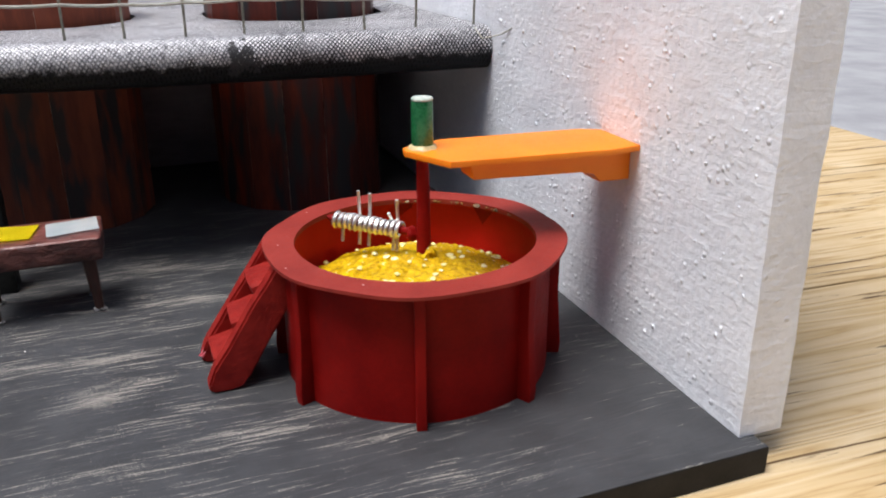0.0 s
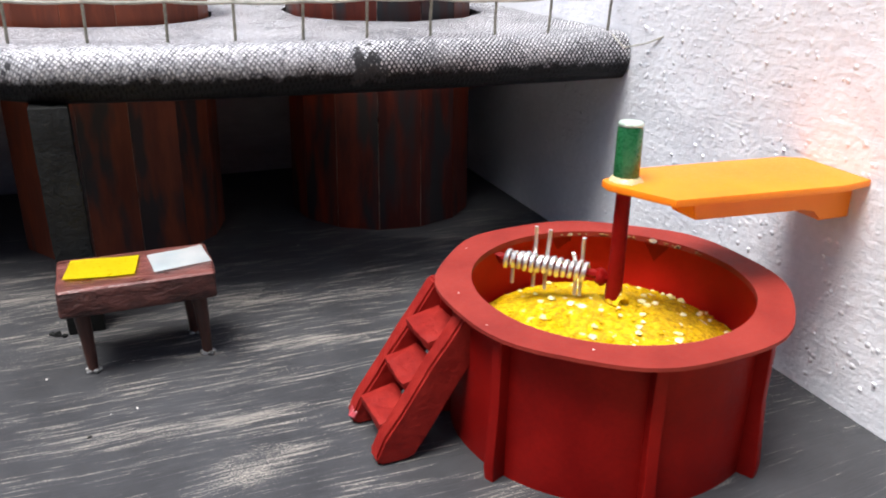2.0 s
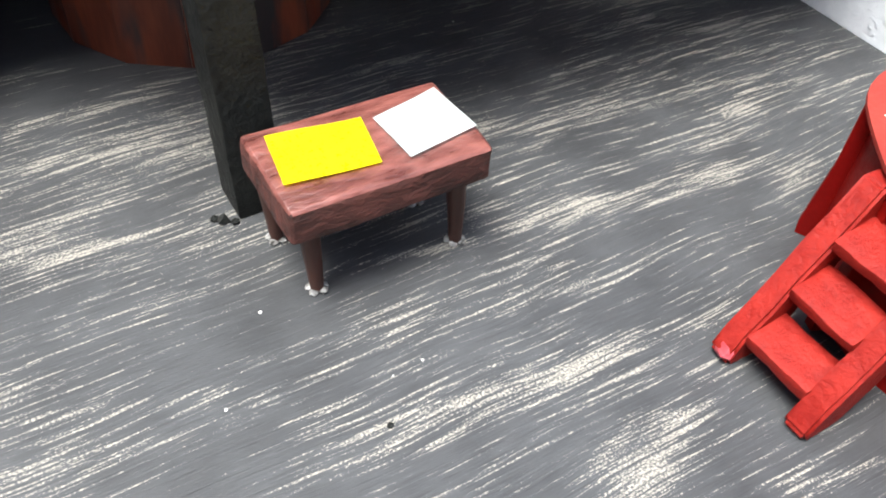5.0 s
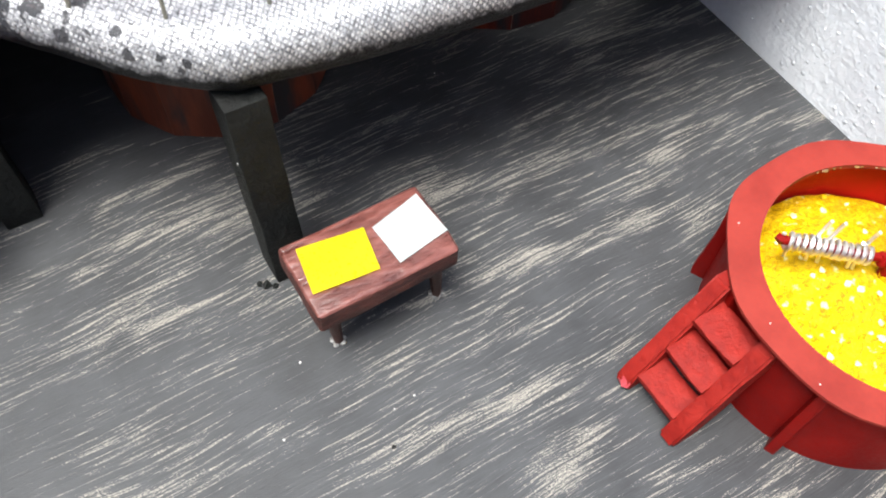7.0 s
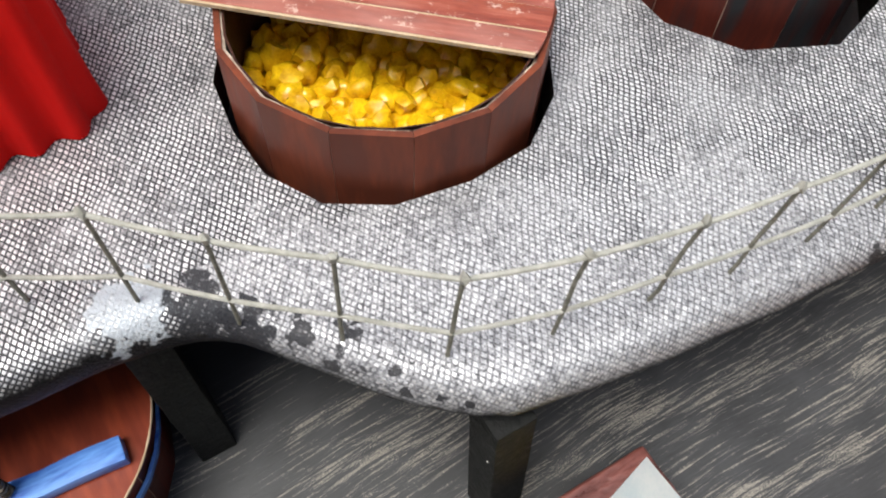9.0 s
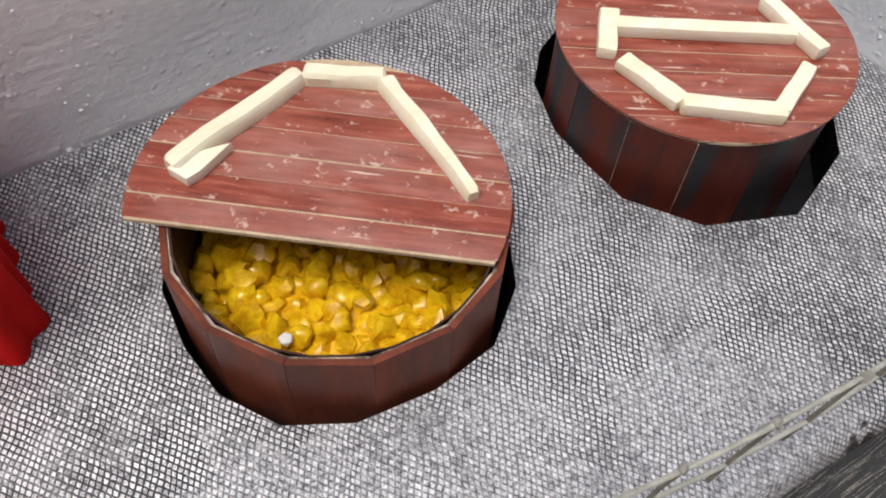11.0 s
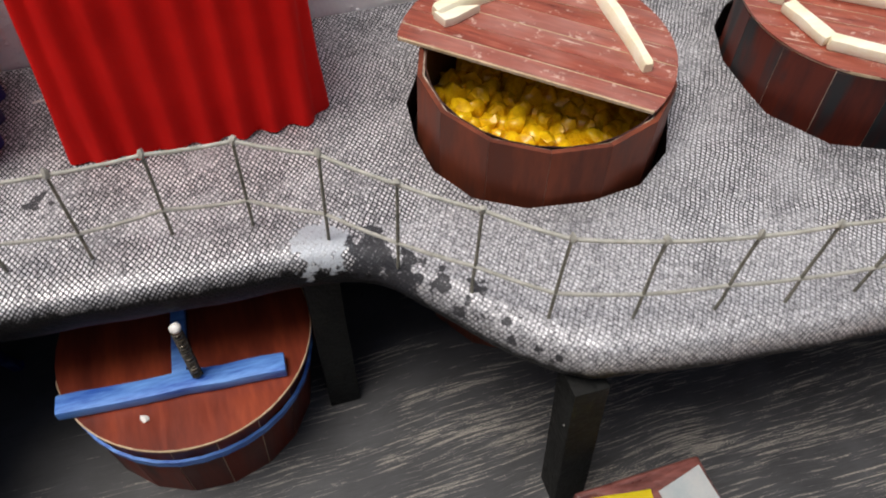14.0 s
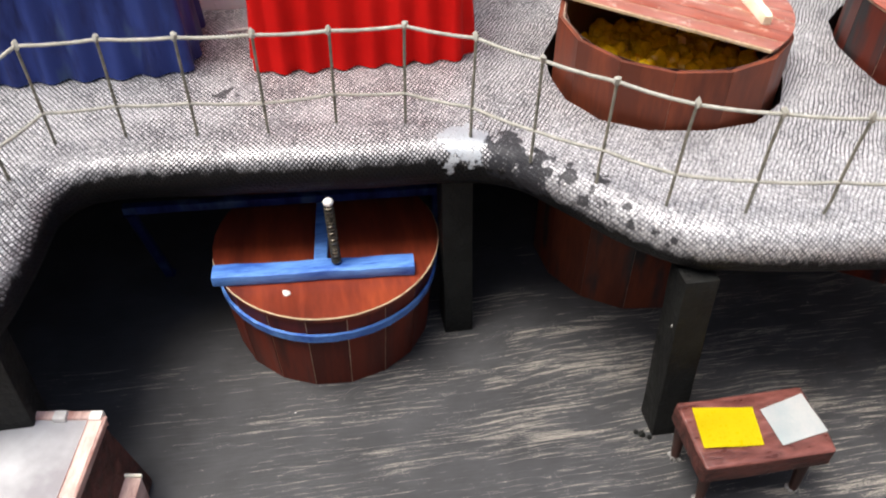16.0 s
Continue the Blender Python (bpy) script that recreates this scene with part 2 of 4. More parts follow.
    for place, r, c in (((-26.5, 25.1, 9.1), 0.85, (0.50, 0.54, 0.59)), ((-25.1, 24.5, 9.0), 0.75, (0.035, 0.036, 0.042)), ((-24.4, 23.6, 8.7), 0.7, (0.035, 0.036, 0.042)),
                        ((-23.55, 22.75, 9.2), 0.26, (0.05, 0.05, 0.055)), ((-22.85, 21.85, 8.9), 0.3, (0.05, 0.05, 0.055)), ((-22.55, 22.15, 9.2), 0.22, (0.05, 0.05, 0.055)),
                        ((-21.8, 20.75, 8.9), 0.3, (0.05, 0.05, 0.055)), ((-21.0, 19.95, 8.8), 0.35, (0.04, 0.04, 0.045)),
                        ((-34.75, 29.25, 9.3), 0.28, (0.05, 0.05, 0.055)), ((-10.0, 17.55, 8.5), 0.6, (0.03, 0.03, 0.032))):
        base = mixed(m, calc(m, 'MULTIPLY', dab(m, v, place, r, 0.55, 2.6), ramp(m, glitter, (0.34, 0.45), (0.48, 0.97))), base, c)
    coloured(m, base)
    put(m, calc(m, 'MULTIPLY', mesh_lines, 0.6), m.node_tree.nodes["Principled BSDF"].inputs["Metallic"])
    roughened(m, ramp(m, speck, (0.35, 0.34), (0.7, 0.55)))
    raised(m, calc(m, 'ADD', calc(m, 'MULTIPLY', mesh_lines, 0.6), speck), 0.6, 0.035)
    return m

def make_plaster(name, a, b):
    m = surface(name, rough=0.85, gloss=0.25)
    v = coords(m, vary=False)
    fine = noisy(m, v, 3.2, 5.0, 0.6)
    trowel = noisy(m, coords(m, (0.35, 0.35, 1.7), (24, 0, 0), vary=False), 2.6, 5.0, 0.6, 0.5)
    big = noisy(m, v, 0.3, 4.0)
    c = ramp(m, calc(m, 'ADD', calc(m, 'MULTIPLY', fine, 0.4), calc(m, 'MULTIPLY', big, 0.6)), (0.35, a), (0.62, b))
    coloured(m, c)
    grains = node(m, "TexVoronoi")
    put(m, v, grains.inputs["Vector"])
    grains.inputs["Scale"].default_value = 3.0
    bumps = calc(m, 'MULTIPLY', ramp(m, grains.outputs["Distance"], (0.06, 1.0), (0.30, 0.0)), ramp(m, noisy(m, v, 0.7, 4.0), (0.44, 0.0), (0.60, 1.0)))
    raised(m, calc(m, 'ADD', calc(m, 'ADD', calc(m, 'MULTIPLY', fine, 0.48), calc(m, 'MULTIPLY', trowel, 0.24)), calc(m, 'MULTIPLY', bumps, 0.32)), 1.0, 0.11)
    return m

def make_pine():
    m = surface("weathered_pine", gloss=0.3)
    v = coords(m, (0.06, 1.0, 1.0))
    rings = noisy(m, v, 0.42, 3.0, 0.5, 0.6)
    fibre = noisy(m, v, 11.0, 5.0, 0.7)
    wave = calc(m, 'PINGPONG', calc(m, 'MULTIPLY', rings, 11.0), 0.5)
    t = calc(m, 'ADD', calc(m, 'MULTIPLY', wave, 1.25), calc(m, 'MULTIPLY', fibre, 0.45))
    c = ramp(m, t, (0.14, (0.37, 0.235, 0.10)), (0.30, (0.52, 0.37, 0.19)), (0.55, (0.60, 0.455, 0.265)), (0.85, (0.66, 0.52, 0.33)))
    blotch = ramp(m, noisy(m, coords(m), 0.16, 4.0, 0.6), (0.40, 0.0), (0.66, 0.45))
    c = mixed(m, blotch, c, (0.50, 0.34, 0.15))
    cracks = ramp(m, noisy(m, coords(m, (0.12, 1.6, 1.0)), 0.9, 7.0, 0.75), (0.615, 0.0), (0.65, 0.95))
    slits = ramp(m, noisy(m, coords(m, (0.05, 2.2, 1.0)), 1.3, 5.0, 0.6), (0.63, 0.0), (0.655, 0.9))
    cracks = calc(m, 'MAXIMUM', cracks, slits)
    coloured(m, mixed(m, cracks, c, (0.12, 0.065, 0.028)))
    roughened(m, 0.65)
    raised(m, calc(m, 'SUBTRACT', t, cracks), 0.7, 0.06)
    return m

def make_stave(name, a, b, accent, much, upright=0.07, upper=1.0, top_darken=0.0):
    """Brushed paint in broad upright strokes; every stave takes its own tone."""
    m = surface(name, gloss=0.22)
    v = coords(m, (0.8, 0.8, upright))
    stroke = noisy(m, v, 1.5, 4.0, 0.5)
    fine = noisy(m, v, 7.0, 4.0, 0.6)
    other = noisy(m, coords(m, (0.9, 0.9, upright * 1.6)), 0.9, 3.0, 0.5)
    own = node(m, "ObjectInfo")
    t = calc(m, 'ADD', calc(m, 'MULTIPLY', stroke, 0.6), calc(m, 'MULTIPLY', fine, 0.25))
    t = calc(m, 'ADD', t, calc(m, 'MULTIPLY', own.outputs["Random"], 0.18))
    c = ramp(m, t, (0.43, a), (0.62, b))
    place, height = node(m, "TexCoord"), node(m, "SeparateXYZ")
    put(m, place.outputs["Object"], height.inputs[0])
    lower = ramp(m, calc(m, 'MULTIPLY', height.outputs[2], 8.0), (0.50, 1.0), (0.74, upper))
    # blends to dark maroon between about 7 and 9 cm up
    c = mixed(m, calc(m, 'MULTIPLY', ramp(m, calc(m, 'MULTIPLY', height.outputs[2], 8.0), (0.58, 0.0), (0.72, 1.0)), top_darken), c, (0.040, 0.012, 0.011))
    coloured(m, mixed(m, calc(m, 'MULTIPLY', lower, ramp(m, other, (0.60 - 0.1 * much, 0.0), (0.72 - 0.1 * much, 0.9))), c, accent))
    roughened(m, ramp(m, stroke, (0.3, 0.36), (0.7, 0.55)))
    raised(m, fine, 0.3, 0.02)
    return m

def make_lid(name):
    m = surface(name, gloss=0.8)
    v = coords(m, (0.12, 1.0, 1.0))
    g = noisy(m, v, 4.0, 6.0, 0.7)
    c = ramp(m, g, (0.32, (0.16, 0.028, 0.016)), (0.52, (0.30, 0.062, 0.036)), (0.72, (0.46, 0.15, 0.10)))
    spots = noisy(m, coords(m), 2.4, 5.0, 0.75)
    cloud = ramp(m, noisy(m, coords(m, (0.5, 1.0, 1.0)), 0.45, 4.0, 0.6), (0.48, 0.0), (0.68, 0.42))
    c = mixed(m, cloud, c, (0.50, 0.27, 0.235))
    c = mixed(m, ramp(m, spots, (0.595, 0.0), (0.64, 0.75)), c, (0.66, 0.48, 0.40))
    scratch = noisy(m, coords(m, (0.16, 2.6, 1.0)), 1.5, 4.0, 0.55)
    coloured(m, mixed(m, ramp(m, scratch, (0.66, 0.0), (0.69, 0.85)), c, (0.78, 0.66, 0.54)))
    roughened(m, ramp(m, g, (0.3, 0.26), (0.7, 0.42)))
    raised(m, g, 0.25, 0.02)
    return m

def make_lid_gloss():
    m = surface("streaked_mahogany_gloss", gloss=0.35)
    v = coords(m, (0.8, 0.16, 1.0))
    g, h = noisy(m, v, 1.1, 4.0, 0.55), noisy(m, v, 6.0, 4.0, 0.6)
    t = calc(m, 'ADD', calc(m, 'MULTIPLY', g, 0.75), calc(m, 'MULTIPLY', h, 0.25))
    coloured(m, ramp(m, t, (0.34, (0.10, 0.018, 0.010)), (0.52, (0.19, 0.032, 0.015)), (0.72, (0.33, 0.060, 0.022))))
    roughened(m, ramp(m, h, (0.3, 0.28), (0.7, 0.42)))
    raised(m, h, 0.2, 0.015)
    return m

def make_mash():
    m = surface("yellow_mash", gloss=0.3)
    v = coords(m)
    a, b = noisy(m, v, 5.0, 6.0, 0.7, 1.0), noisy(m, v, 2.5, 3.0)
    c = ramp(m, a, (0.34, (0.36, 0.20, 0.004)), (0.46, (0.70, 0.42, 0.003)), (0.60, (0.88, 0.60, 0.004)))
    # cream spots are painted glints on the mash
    coloured(m, mixed(m, ramp(m, b, (0.64, 0.0), (0.70, 0.8)), c, (0.90, 0.84, 0.50)))
    roughened(m, 0.24)
    raised(m, a, 1.0, 0.12)
    return m

FLOOR, CLOTH, PLASTER, PINE = make_floor_paint(), make_fabric(), make_plaster("rough_greyish_plaster", (0.68, 0.70, 0.75), (0.79, 0.81, 0.855)), make_pine()
WHITEWASH = make_plaster("rough_white_plaster", (0.90, 0.90, 0.91), (0.95, 0.95, 0.95))
SHADE_MAUVE = plain("shade_mauve_plaster", (0.50, 0.45, 0.48), (0.70, 0.64, 0.67), size=2.5, rough=0.8, bump=0.8, depth=0.1, grain=3, stretch=(0.3, 1, 1))
BOARD_EDGE = plain("black_board_edge", (0.009, 0.009, 0.0095), (0.019, 0.0185, 0.019), rough=0.65, gloss=0.2)
BLACK = plain("black_painted_wood", (0.005, 0.005, 0.005), (0.014, 0.015, 0.014), rough=0.55, bump=0.8, depth=0.09, grain=5, gloss=0.2)
RED = plain("red_paint", (0.16, 0.003, 0.0025), (0.24, 0.006, 0.0045), size=1.5, rough=0.5, bump=0.3, depth=0.02, grain=9, gloss=0.1)
RED_BOUNCE = plain("bounce_lit_red_paint", (0.34, 0.005, 0.004), (0.44, 0.009, 0.007), size=1.5, rough=0.5, bump=0.3, depth=0.02, grain=9, gloss=0.15)
RED_MATT = plain("lighter_matt_red_paint", (0.20, 0.016, 0.011), (0.27, 0.028, 0.019), size=1.2, rough=0.65, bump=0.3, depth=0.02, grain=9, gloss=0.3)
RED_ROUGH = plain("red_paint_on_foam", (0.19, 0.006, 0.004), (0.28, 0.015, 0.010), size=0.5, rough=0.6, gloss=0.22, bump=0.8, depth=0.06, grain=6.5)
RED_PINK = plain("rubbed_pinkish_red_paint", (0.36, 0.03, 0.04), (0.50, 0.10, 0.12), size=0.3, rough=0.4, bump=0.3, depth=0.02)
ORANGE = plain("orange_paint", (0.80, 0.19, 0.003), (0.88, 0.24, 0.006), size=2, rough=0.5, bump=0.25, depth=0.02)
GREEN = plain("green_enamel", (0.007, 0.085, 0.028), (0.015, 0.14, 0.046), size=0.5, rough=0.3, gloss=0.6)
STEEL = plain("bright_steel_wire", (0.80, 0.80, 0.78), (0.92, 0.92, 0.90), size=0.2, rough=0.48, metal=1.0, bump=0.1)
PALE_CAP = plain("rubbed_pale_green_paint", (0.20, 0.30, 0.24), (0.55, 0.60, 0.54), size=0.3, rough=0.45)
OLD_GLUE = plain("yellowed_glue", (0.42, 0.33, 0.14), (0.62, 0.52, 0.28), size=0.2, rough=0.3)
BROWN_GLUE = plain("brown_glue_crumbs", (0.05, 0.02, 0.008), (0.30, 0.16, 0.05), size=0.2, rough=0.5)
GLUE = plain("clear_glue", (0.05, 0.045, 0.042), (0.42, 0.41, 0.40), size=0.15, rough=0.2)
MASH = make_mash()
GLINT_GRAIN = plain("cream_glint", (0.90, 0.76, 0.16), (0.94, 0.88, 0.48), size=0.3, rough=0.22, gloss=0.6)
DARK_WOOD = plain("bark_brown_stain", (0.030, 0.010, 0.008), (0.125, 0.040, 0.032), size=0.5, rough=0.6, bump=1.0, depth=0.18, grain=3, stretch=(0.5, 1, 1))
SLAB_TOP_WOOD = plain("lighter_red_brown_stain", (0.075, 0.022, 0.018), (0.21, 0.072, 0.060), size=0.5, rough=0.36, gloss=0.6, bump=0.8, depth=0.07, grain=4, stretch=(0.35, 1, 1))
LINING = plain("dark_brown_lining", (0.035, 0.014, 0.010), (0.075, 0.028, 0.018), size=0.8, rough=0.6)
LEG = plain("dark_stained_dowel", (0.028, 0.011, 0.008), (0.075, 0.028, 0.020), size=0.6, rough=0.5, stretch=(1, 1, 0.2))
YELLOW_PAPER = plain("yellow_paper", (0.86, 0.69, 0.006), (0.90, 0.75, 0.012), rough=0.34, bump=0.05, gloss=0.9)
WHITE_PAPER = plain("pale_blue_white_paper", (0.62, 0.70, 0.72), (0.76, 0.79, 0.79), size=1.1, rough=0.42, bump=0.05, gloss=0.7)
STAVE_BROWN = make_stave("brown_stave_paint", (0.12, 0.032, 0.018), (0.22, 0.054, 0.026), (0.026, 0.034, 0.036), 1.0, 0.15, 0.12)
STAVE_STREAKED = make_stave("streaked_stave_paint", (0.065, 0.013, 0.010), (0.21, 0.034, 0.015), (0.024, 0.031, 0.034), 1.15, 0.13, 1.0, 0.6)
STAVE_PRESS = make_stave("mahogany_stave_paint", (0.085, 0.014, 0.008), (0.17, 0.028, 0.014), (0.05, 0.012, 0.008), 0.4)
JOINT = plain("half_painted_cardboard", (0.05, 0.022, 0.018), (0.72, 0.60, 0.48), size=0.8, rough=0.8, bump=0.1)
CARD = plain("raw_cardboard_edge", (0.42, 0.30, 0.18), (0.62, 0.48, 0.33), size=0.5, rough=0.8)
LID = make_lid("varnished_lid_planks")
TUB_LID = make_lid_gloss()
PALE_WOOD = plain("raw_balsa", (0.86, 0.78, 0.55), (0.94, 0.90, 0.75), size=0.8, rough=0.6, bump=0.3, grain=9, stretch=(0.2, 1, 1))
GOLD = plain("amber_resin", (0.56, 0.27, 0.004), (0.90, 0.58, 0.015), size=0.45, rough=0.2, gloss=0.6, bump=0.3, depth=0.04)
CURTAIN_RED = plain("scarlet_felt", (0.58, 0.006, 0.005), (0.70, 0.010, 0.008), size=2.5, rough=0.75, bump=0.3, grain=14, gloss=0.12)
CURTAIN_BLUE = make_stave("blotched_navy_and_frame_shade", (0.008, 0.013, 0.075), (0.026, 0.048, 0.21), (0.07, 0.12, 0.23), 0.5, 0.2)
BLUE = plain("cobalt_painted_wood", (0.012, 0.075, 0.42), (0.15, 0.36, 0.80), size=0.45, rough=0.45, bump=0.5, depth=0.03, stretch=(0.15, 1, 1))
TWINE = plain("dark_olive_twine", (0.15, 0.147, 0.115), (0.30, 0.29, 0.24), size=0.3, rough=0.9, bump=0.9, depth=0.03, grain=16)
ROPE = plain("olive_beige_twine", (0.33, 0.325, 0.28), (0.51, 0.50, 0.45), size=0.3, rough=0.9, bump=0.9, depth=0.03, grain=16)
SCREW = plain("blackened_steel", (0.015, 0.015, 0.014), (0.05, 0.045, 0.035), size=0.2, rough=0.4, metal=0.6)
SCREW_WORN = plain("rubbed_steel", (0.025, 0.022, 0.018), (0.20, 0.18, 0.14), size=0.12, rough=0.4, metal=0.7)
WHITE_BIT = plain("white_paint_chip", (0.72, 0.70, 0.66), (0.82, 0.80, 0.77), size=0.2, rough=0.6)
PINK_WOOD = plain("rubbed_pink_brown_paint", (0.40, 0.20, 0.17), (0.78, 0.57, 0.51), size=0.6, rough=0.5, bump=0.4, stretch=(1, 0.3, 1))
GREY_PANE = plain("smoky_grey_panel", (0.30, 0.29, 0.31), (0.58, 0.59, 0.61), size=3.0, rough=0.45, grain=0.8, bump=0.1)
CONCRETE = plain("grey_paving", (0.26, 0.26, 0.27), (0.36, 0.36, 0.37), size=30, rough=0.85, grain=1.0)

# ---- mesh helpers (centimetres) ----
def thing(name, x=0, y=0, z=0, turn=0, label="", category="", group="", kind=""):
    ob = new(name)
    ob.empty_display_size = 0.01
    ob.matrix_world = pose(x * CM, y * CM, z * CM, 0, 0, turn)
    return tagged(ob, label, category, group, kind)

def mesh_of(name, bm, material, smooth=40):
    bmesh.ops.scale(bm, vec=(CM, CM, CM), verts=bm.verts)
    bmesh.ops.recalc_face_normals(bm, faces=bm.faces)
    me = bpy.data.meshes.new(name)
    if smooth:
        for f in bm.faces:
            f.smooth = True
        for e in bm.edges:
            if len(e.link_faces) == 2 and e.calc_face_angle() > radians(smooth):
                e.smooth = False
    bm.to_mesh(me)
    bm.free()
    for mt in (material if isinstance(material, (tuple, list)) else (material,)):
        me.materials.append(mt)
    return me

def part(name, bm, material, parent=None, label="", smooth=40, at=(0, 0, 0), turn=(0, 0, 0)):
    ob = new(name, mesh_of(name, bm, material, smooth))
    if parent:
        ob.parent = parent
    ob.matrix_basis = pose(at[0] * CM, at[1] * CM, at[2] * CM, *turn)
    return tagged(ob, label)

def same_mesh(name, mesh, parent, at=(0, 0, 0), turn=(0, 0, 0)):
    ob = new(name, mesh)
    ob.parent = parent
    ob.matrix_basis = pose(at[0] * CM, at[1] * CM, at[2] * CM, *turn)
    return ob

def box(x0, x1, y0, y1, z0, z1, bevel=0.0, segs=2, bm=None):
    own = bm or bmesh.new()
    r = bmesh.ops.create_cube(own, size=1.0)
    for v in r["verts"]:
        v.co = Vector((x0 + (v.co.x + 0.5) * (x1 - x0), y0 + (v.co.y + 0.5) * (y1 - y0), z0 + (v.co.z + 0.5) * (z1 - z0)))
    if bevel:
        es = list({e for v in r["verts"] for e in v.link_edges})
        bmesh.ops.bevel(own, geom=es, offset=bevel, segments=segs, affect='EDGES', profile=0.6)
    return own

def beam(p, q, wide, high, bevel=0.04, up=(0, 0, 1), bm=None):
    """A squared bar from p to q, wide across and high along up."""
    own = bm or bmesh.new()
    p, q = Vector(p), Vector(q)
    along = (q - p).normalized()
    side = Vector(up).cross(along).normalized()
    top = along.cross(side)
    r = bmesh.ops.create_cube(own, size=1.0)
    n = (q - p).length
    for v in r["verts"]:
        v.co = (p + q) / 2 + along * v.co.x * n + side * v.co.y * wide + top * v.co.z * high
    if bevel:
        bmesh.ops.bevel(own, geom=list({e for v in r["verts"] for e in v.link_edges}), offset=bevel, segments=2, affect='EDGES', profile=0.6)
    return own

def tube(points, radii, sides=10, bm=None, caps=True):
    """A round bar along points."""
    own = bm or bmesh.new()
    pts = [Vector(p) for p in points]
    radii = radii if isinstance(radii, (list, tuple)) else [radii] * len(pts)
    rings, ref = [], None
    for i, p in enumerate(pts):
        d = (pts[min(i + 1, len(pts) - 1)] - pts[max(i - 1, 0)]).normalized()
        if ref is None:
            ref = Vector((1, 0, 0)) if abs(d.x) < 0.8 else Vector((0, 1, 0))
        a = (ref - d * ref.dot(d)).normalized()
        ref = a
        b = d.cross(a)
        rings.append([own.verts.new(p + (a * math.cos(k) + b * math.sin(k)) * radii[i]) for k in [2 * math.pi * j / sides for j in range(sides)]])
    for r0, r1 in zip(rings, rings[1:]):
        for j in range(sides):
            own.faces.new((r0[j], r0[(j + 1) % sides], r1[(j + 1) % sides], r1[j]))
    if caps:
        own.faces.new(rings[0][::-1])
        own.faces.new(rings[-1])
    return own

def lathe(profile, sides=48, bm=None, wob=0.0):
    """A shape turned round z from (radius, height) pairs; open unless the radii reach 0."""
    own = bm or bmesh.new()
    rings = []
    for r, z in profile:
        rings.append([own.verts.new((r * math.cos(a) * (1 + wob * noise.noise((math.cos(a) * 2, math.sin(a) * 2, z))), r * math.sin(a) * (1 + wob * noise.noise((math.cos(a) * 2, math.sin(a) * 2, z))), z)) for a in [2 * math.pi * j / sides for j in range(sides)]])
    for r0, r1 in zip(rings, rings[1:]):
        for j in range(sides):
            own.faces.new((r0[j], r0[(j + 1) % sides], r1[(j + 1) % sides], r1[j]))
    bmesh.ops.remove_doubles(own, verts=own.verts, dist=1e-5)
    return own

def prism(outline, z0, z1, bevel=0.0, bm=None):
    """A flat plate from an outline of (x, y)."""
    own = bm or bmesh.new()
    low = [own.verts.new((x, y, z0)) for x, y in outline]
    top = [own.verts.new((x, y, z1)) for x, y in outline]
    fs = [own.faces.new(low[::-1]), own.faces.new(top)]
    for i in range(len(low)):
        j = (i + 1) % len(low)
        fs.append(own.faces.new((low[i], low[j], top[j], top[i])))
    if bevel:
        bmesh.ops.bevel(own, geom=list({e for f in fs[:2] for e in f.edges}), offset=bevel, segments=2, affect='EDGES', profile=0.6)
    return own

def lump(x, y, z, r, flat=1.0, seed=0, rough=0.3, bm=None, detail=1):
    own = bm or bmesh.new()
    r_ = bmesh.ops.create_icosphere(own, subdivisions=detail, radius=1.0)
    for v in r_["verts"]:
        k = 1 + rough * noise.noise(v.co * 1.3 + Vector((seed * 3.1, seed * 1.7, 0)))
        v.co = Vector((x + v.co.x * r * k, y + v.co.y * r * k, z + v.co.z * r * k * flat))
    return own

def smooth_line(points, step=0.6, closed=False):
    """A smooth curve through (x, y) points, evenly cut."""
    P = [Vector(p) for p in points]
    out = []
    n = len(P)
    for i in range(n if closed else n - 1):
        a, b, c, d = (P[(i - 1) % n] if closed else P[max(i - 1, 0)]), P[i], P[(i + 1) % n], (P[(i + 2) % n] if closed else P[min(i + 2, n - 1)])
        cuts = max(1, int((c - b).length / step))
        for k in range(cuts):
            t = k / cuts
            out.append(0.5 * (2 * b + (c - a) * t + (2 * a - 5 * b + 4 * c - d) * t * t + (3 * b - a - 3 * c + d) * t ** 3))
    if not closed:
        out.append(P[-1])
    return out

# ---- the place: a model on a garden table ----
ground = part("ground", box(-3000, 3000, -3000, 3000, -80, -74), CONCRETE)
tagged(ground, "plain grey paving far below the table", "ground", kind="structure")

def pine_table():
    t = thing("wooden_table", 0, 0, 0, -3, "pale yellow weathered pine table under the model", "table")
    edges = [-34, -19.6, -5.2, 9.3, 23.8, 38.2, 52.6]
    for k, (a, b) in enumerate(zip(edges, edges[1:])):
        part("plank", box(-75, 33.5 + 0.3 * (k % 2), a + 0.06, b - 0.06, -4.4, -0.86, 0.12), PINE, t)
    for x in (-60, 22):
        for y in (-26, 44):
            part("leg", box(x - 3, x + 3, y - 3, y + 3, -74, -4.4, 0.3), PINE, t)
    return t

pine_table()

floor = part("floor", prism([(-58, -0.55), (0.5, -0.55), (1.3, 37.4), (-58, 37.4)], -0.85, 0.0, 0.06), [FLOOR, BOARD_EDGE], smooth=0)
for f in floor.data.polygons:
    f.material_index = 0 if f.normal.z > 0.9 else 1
tagged(floor, "charcoal painted baseboard with pale dry-brushed streaks", "floor", kind="structure")

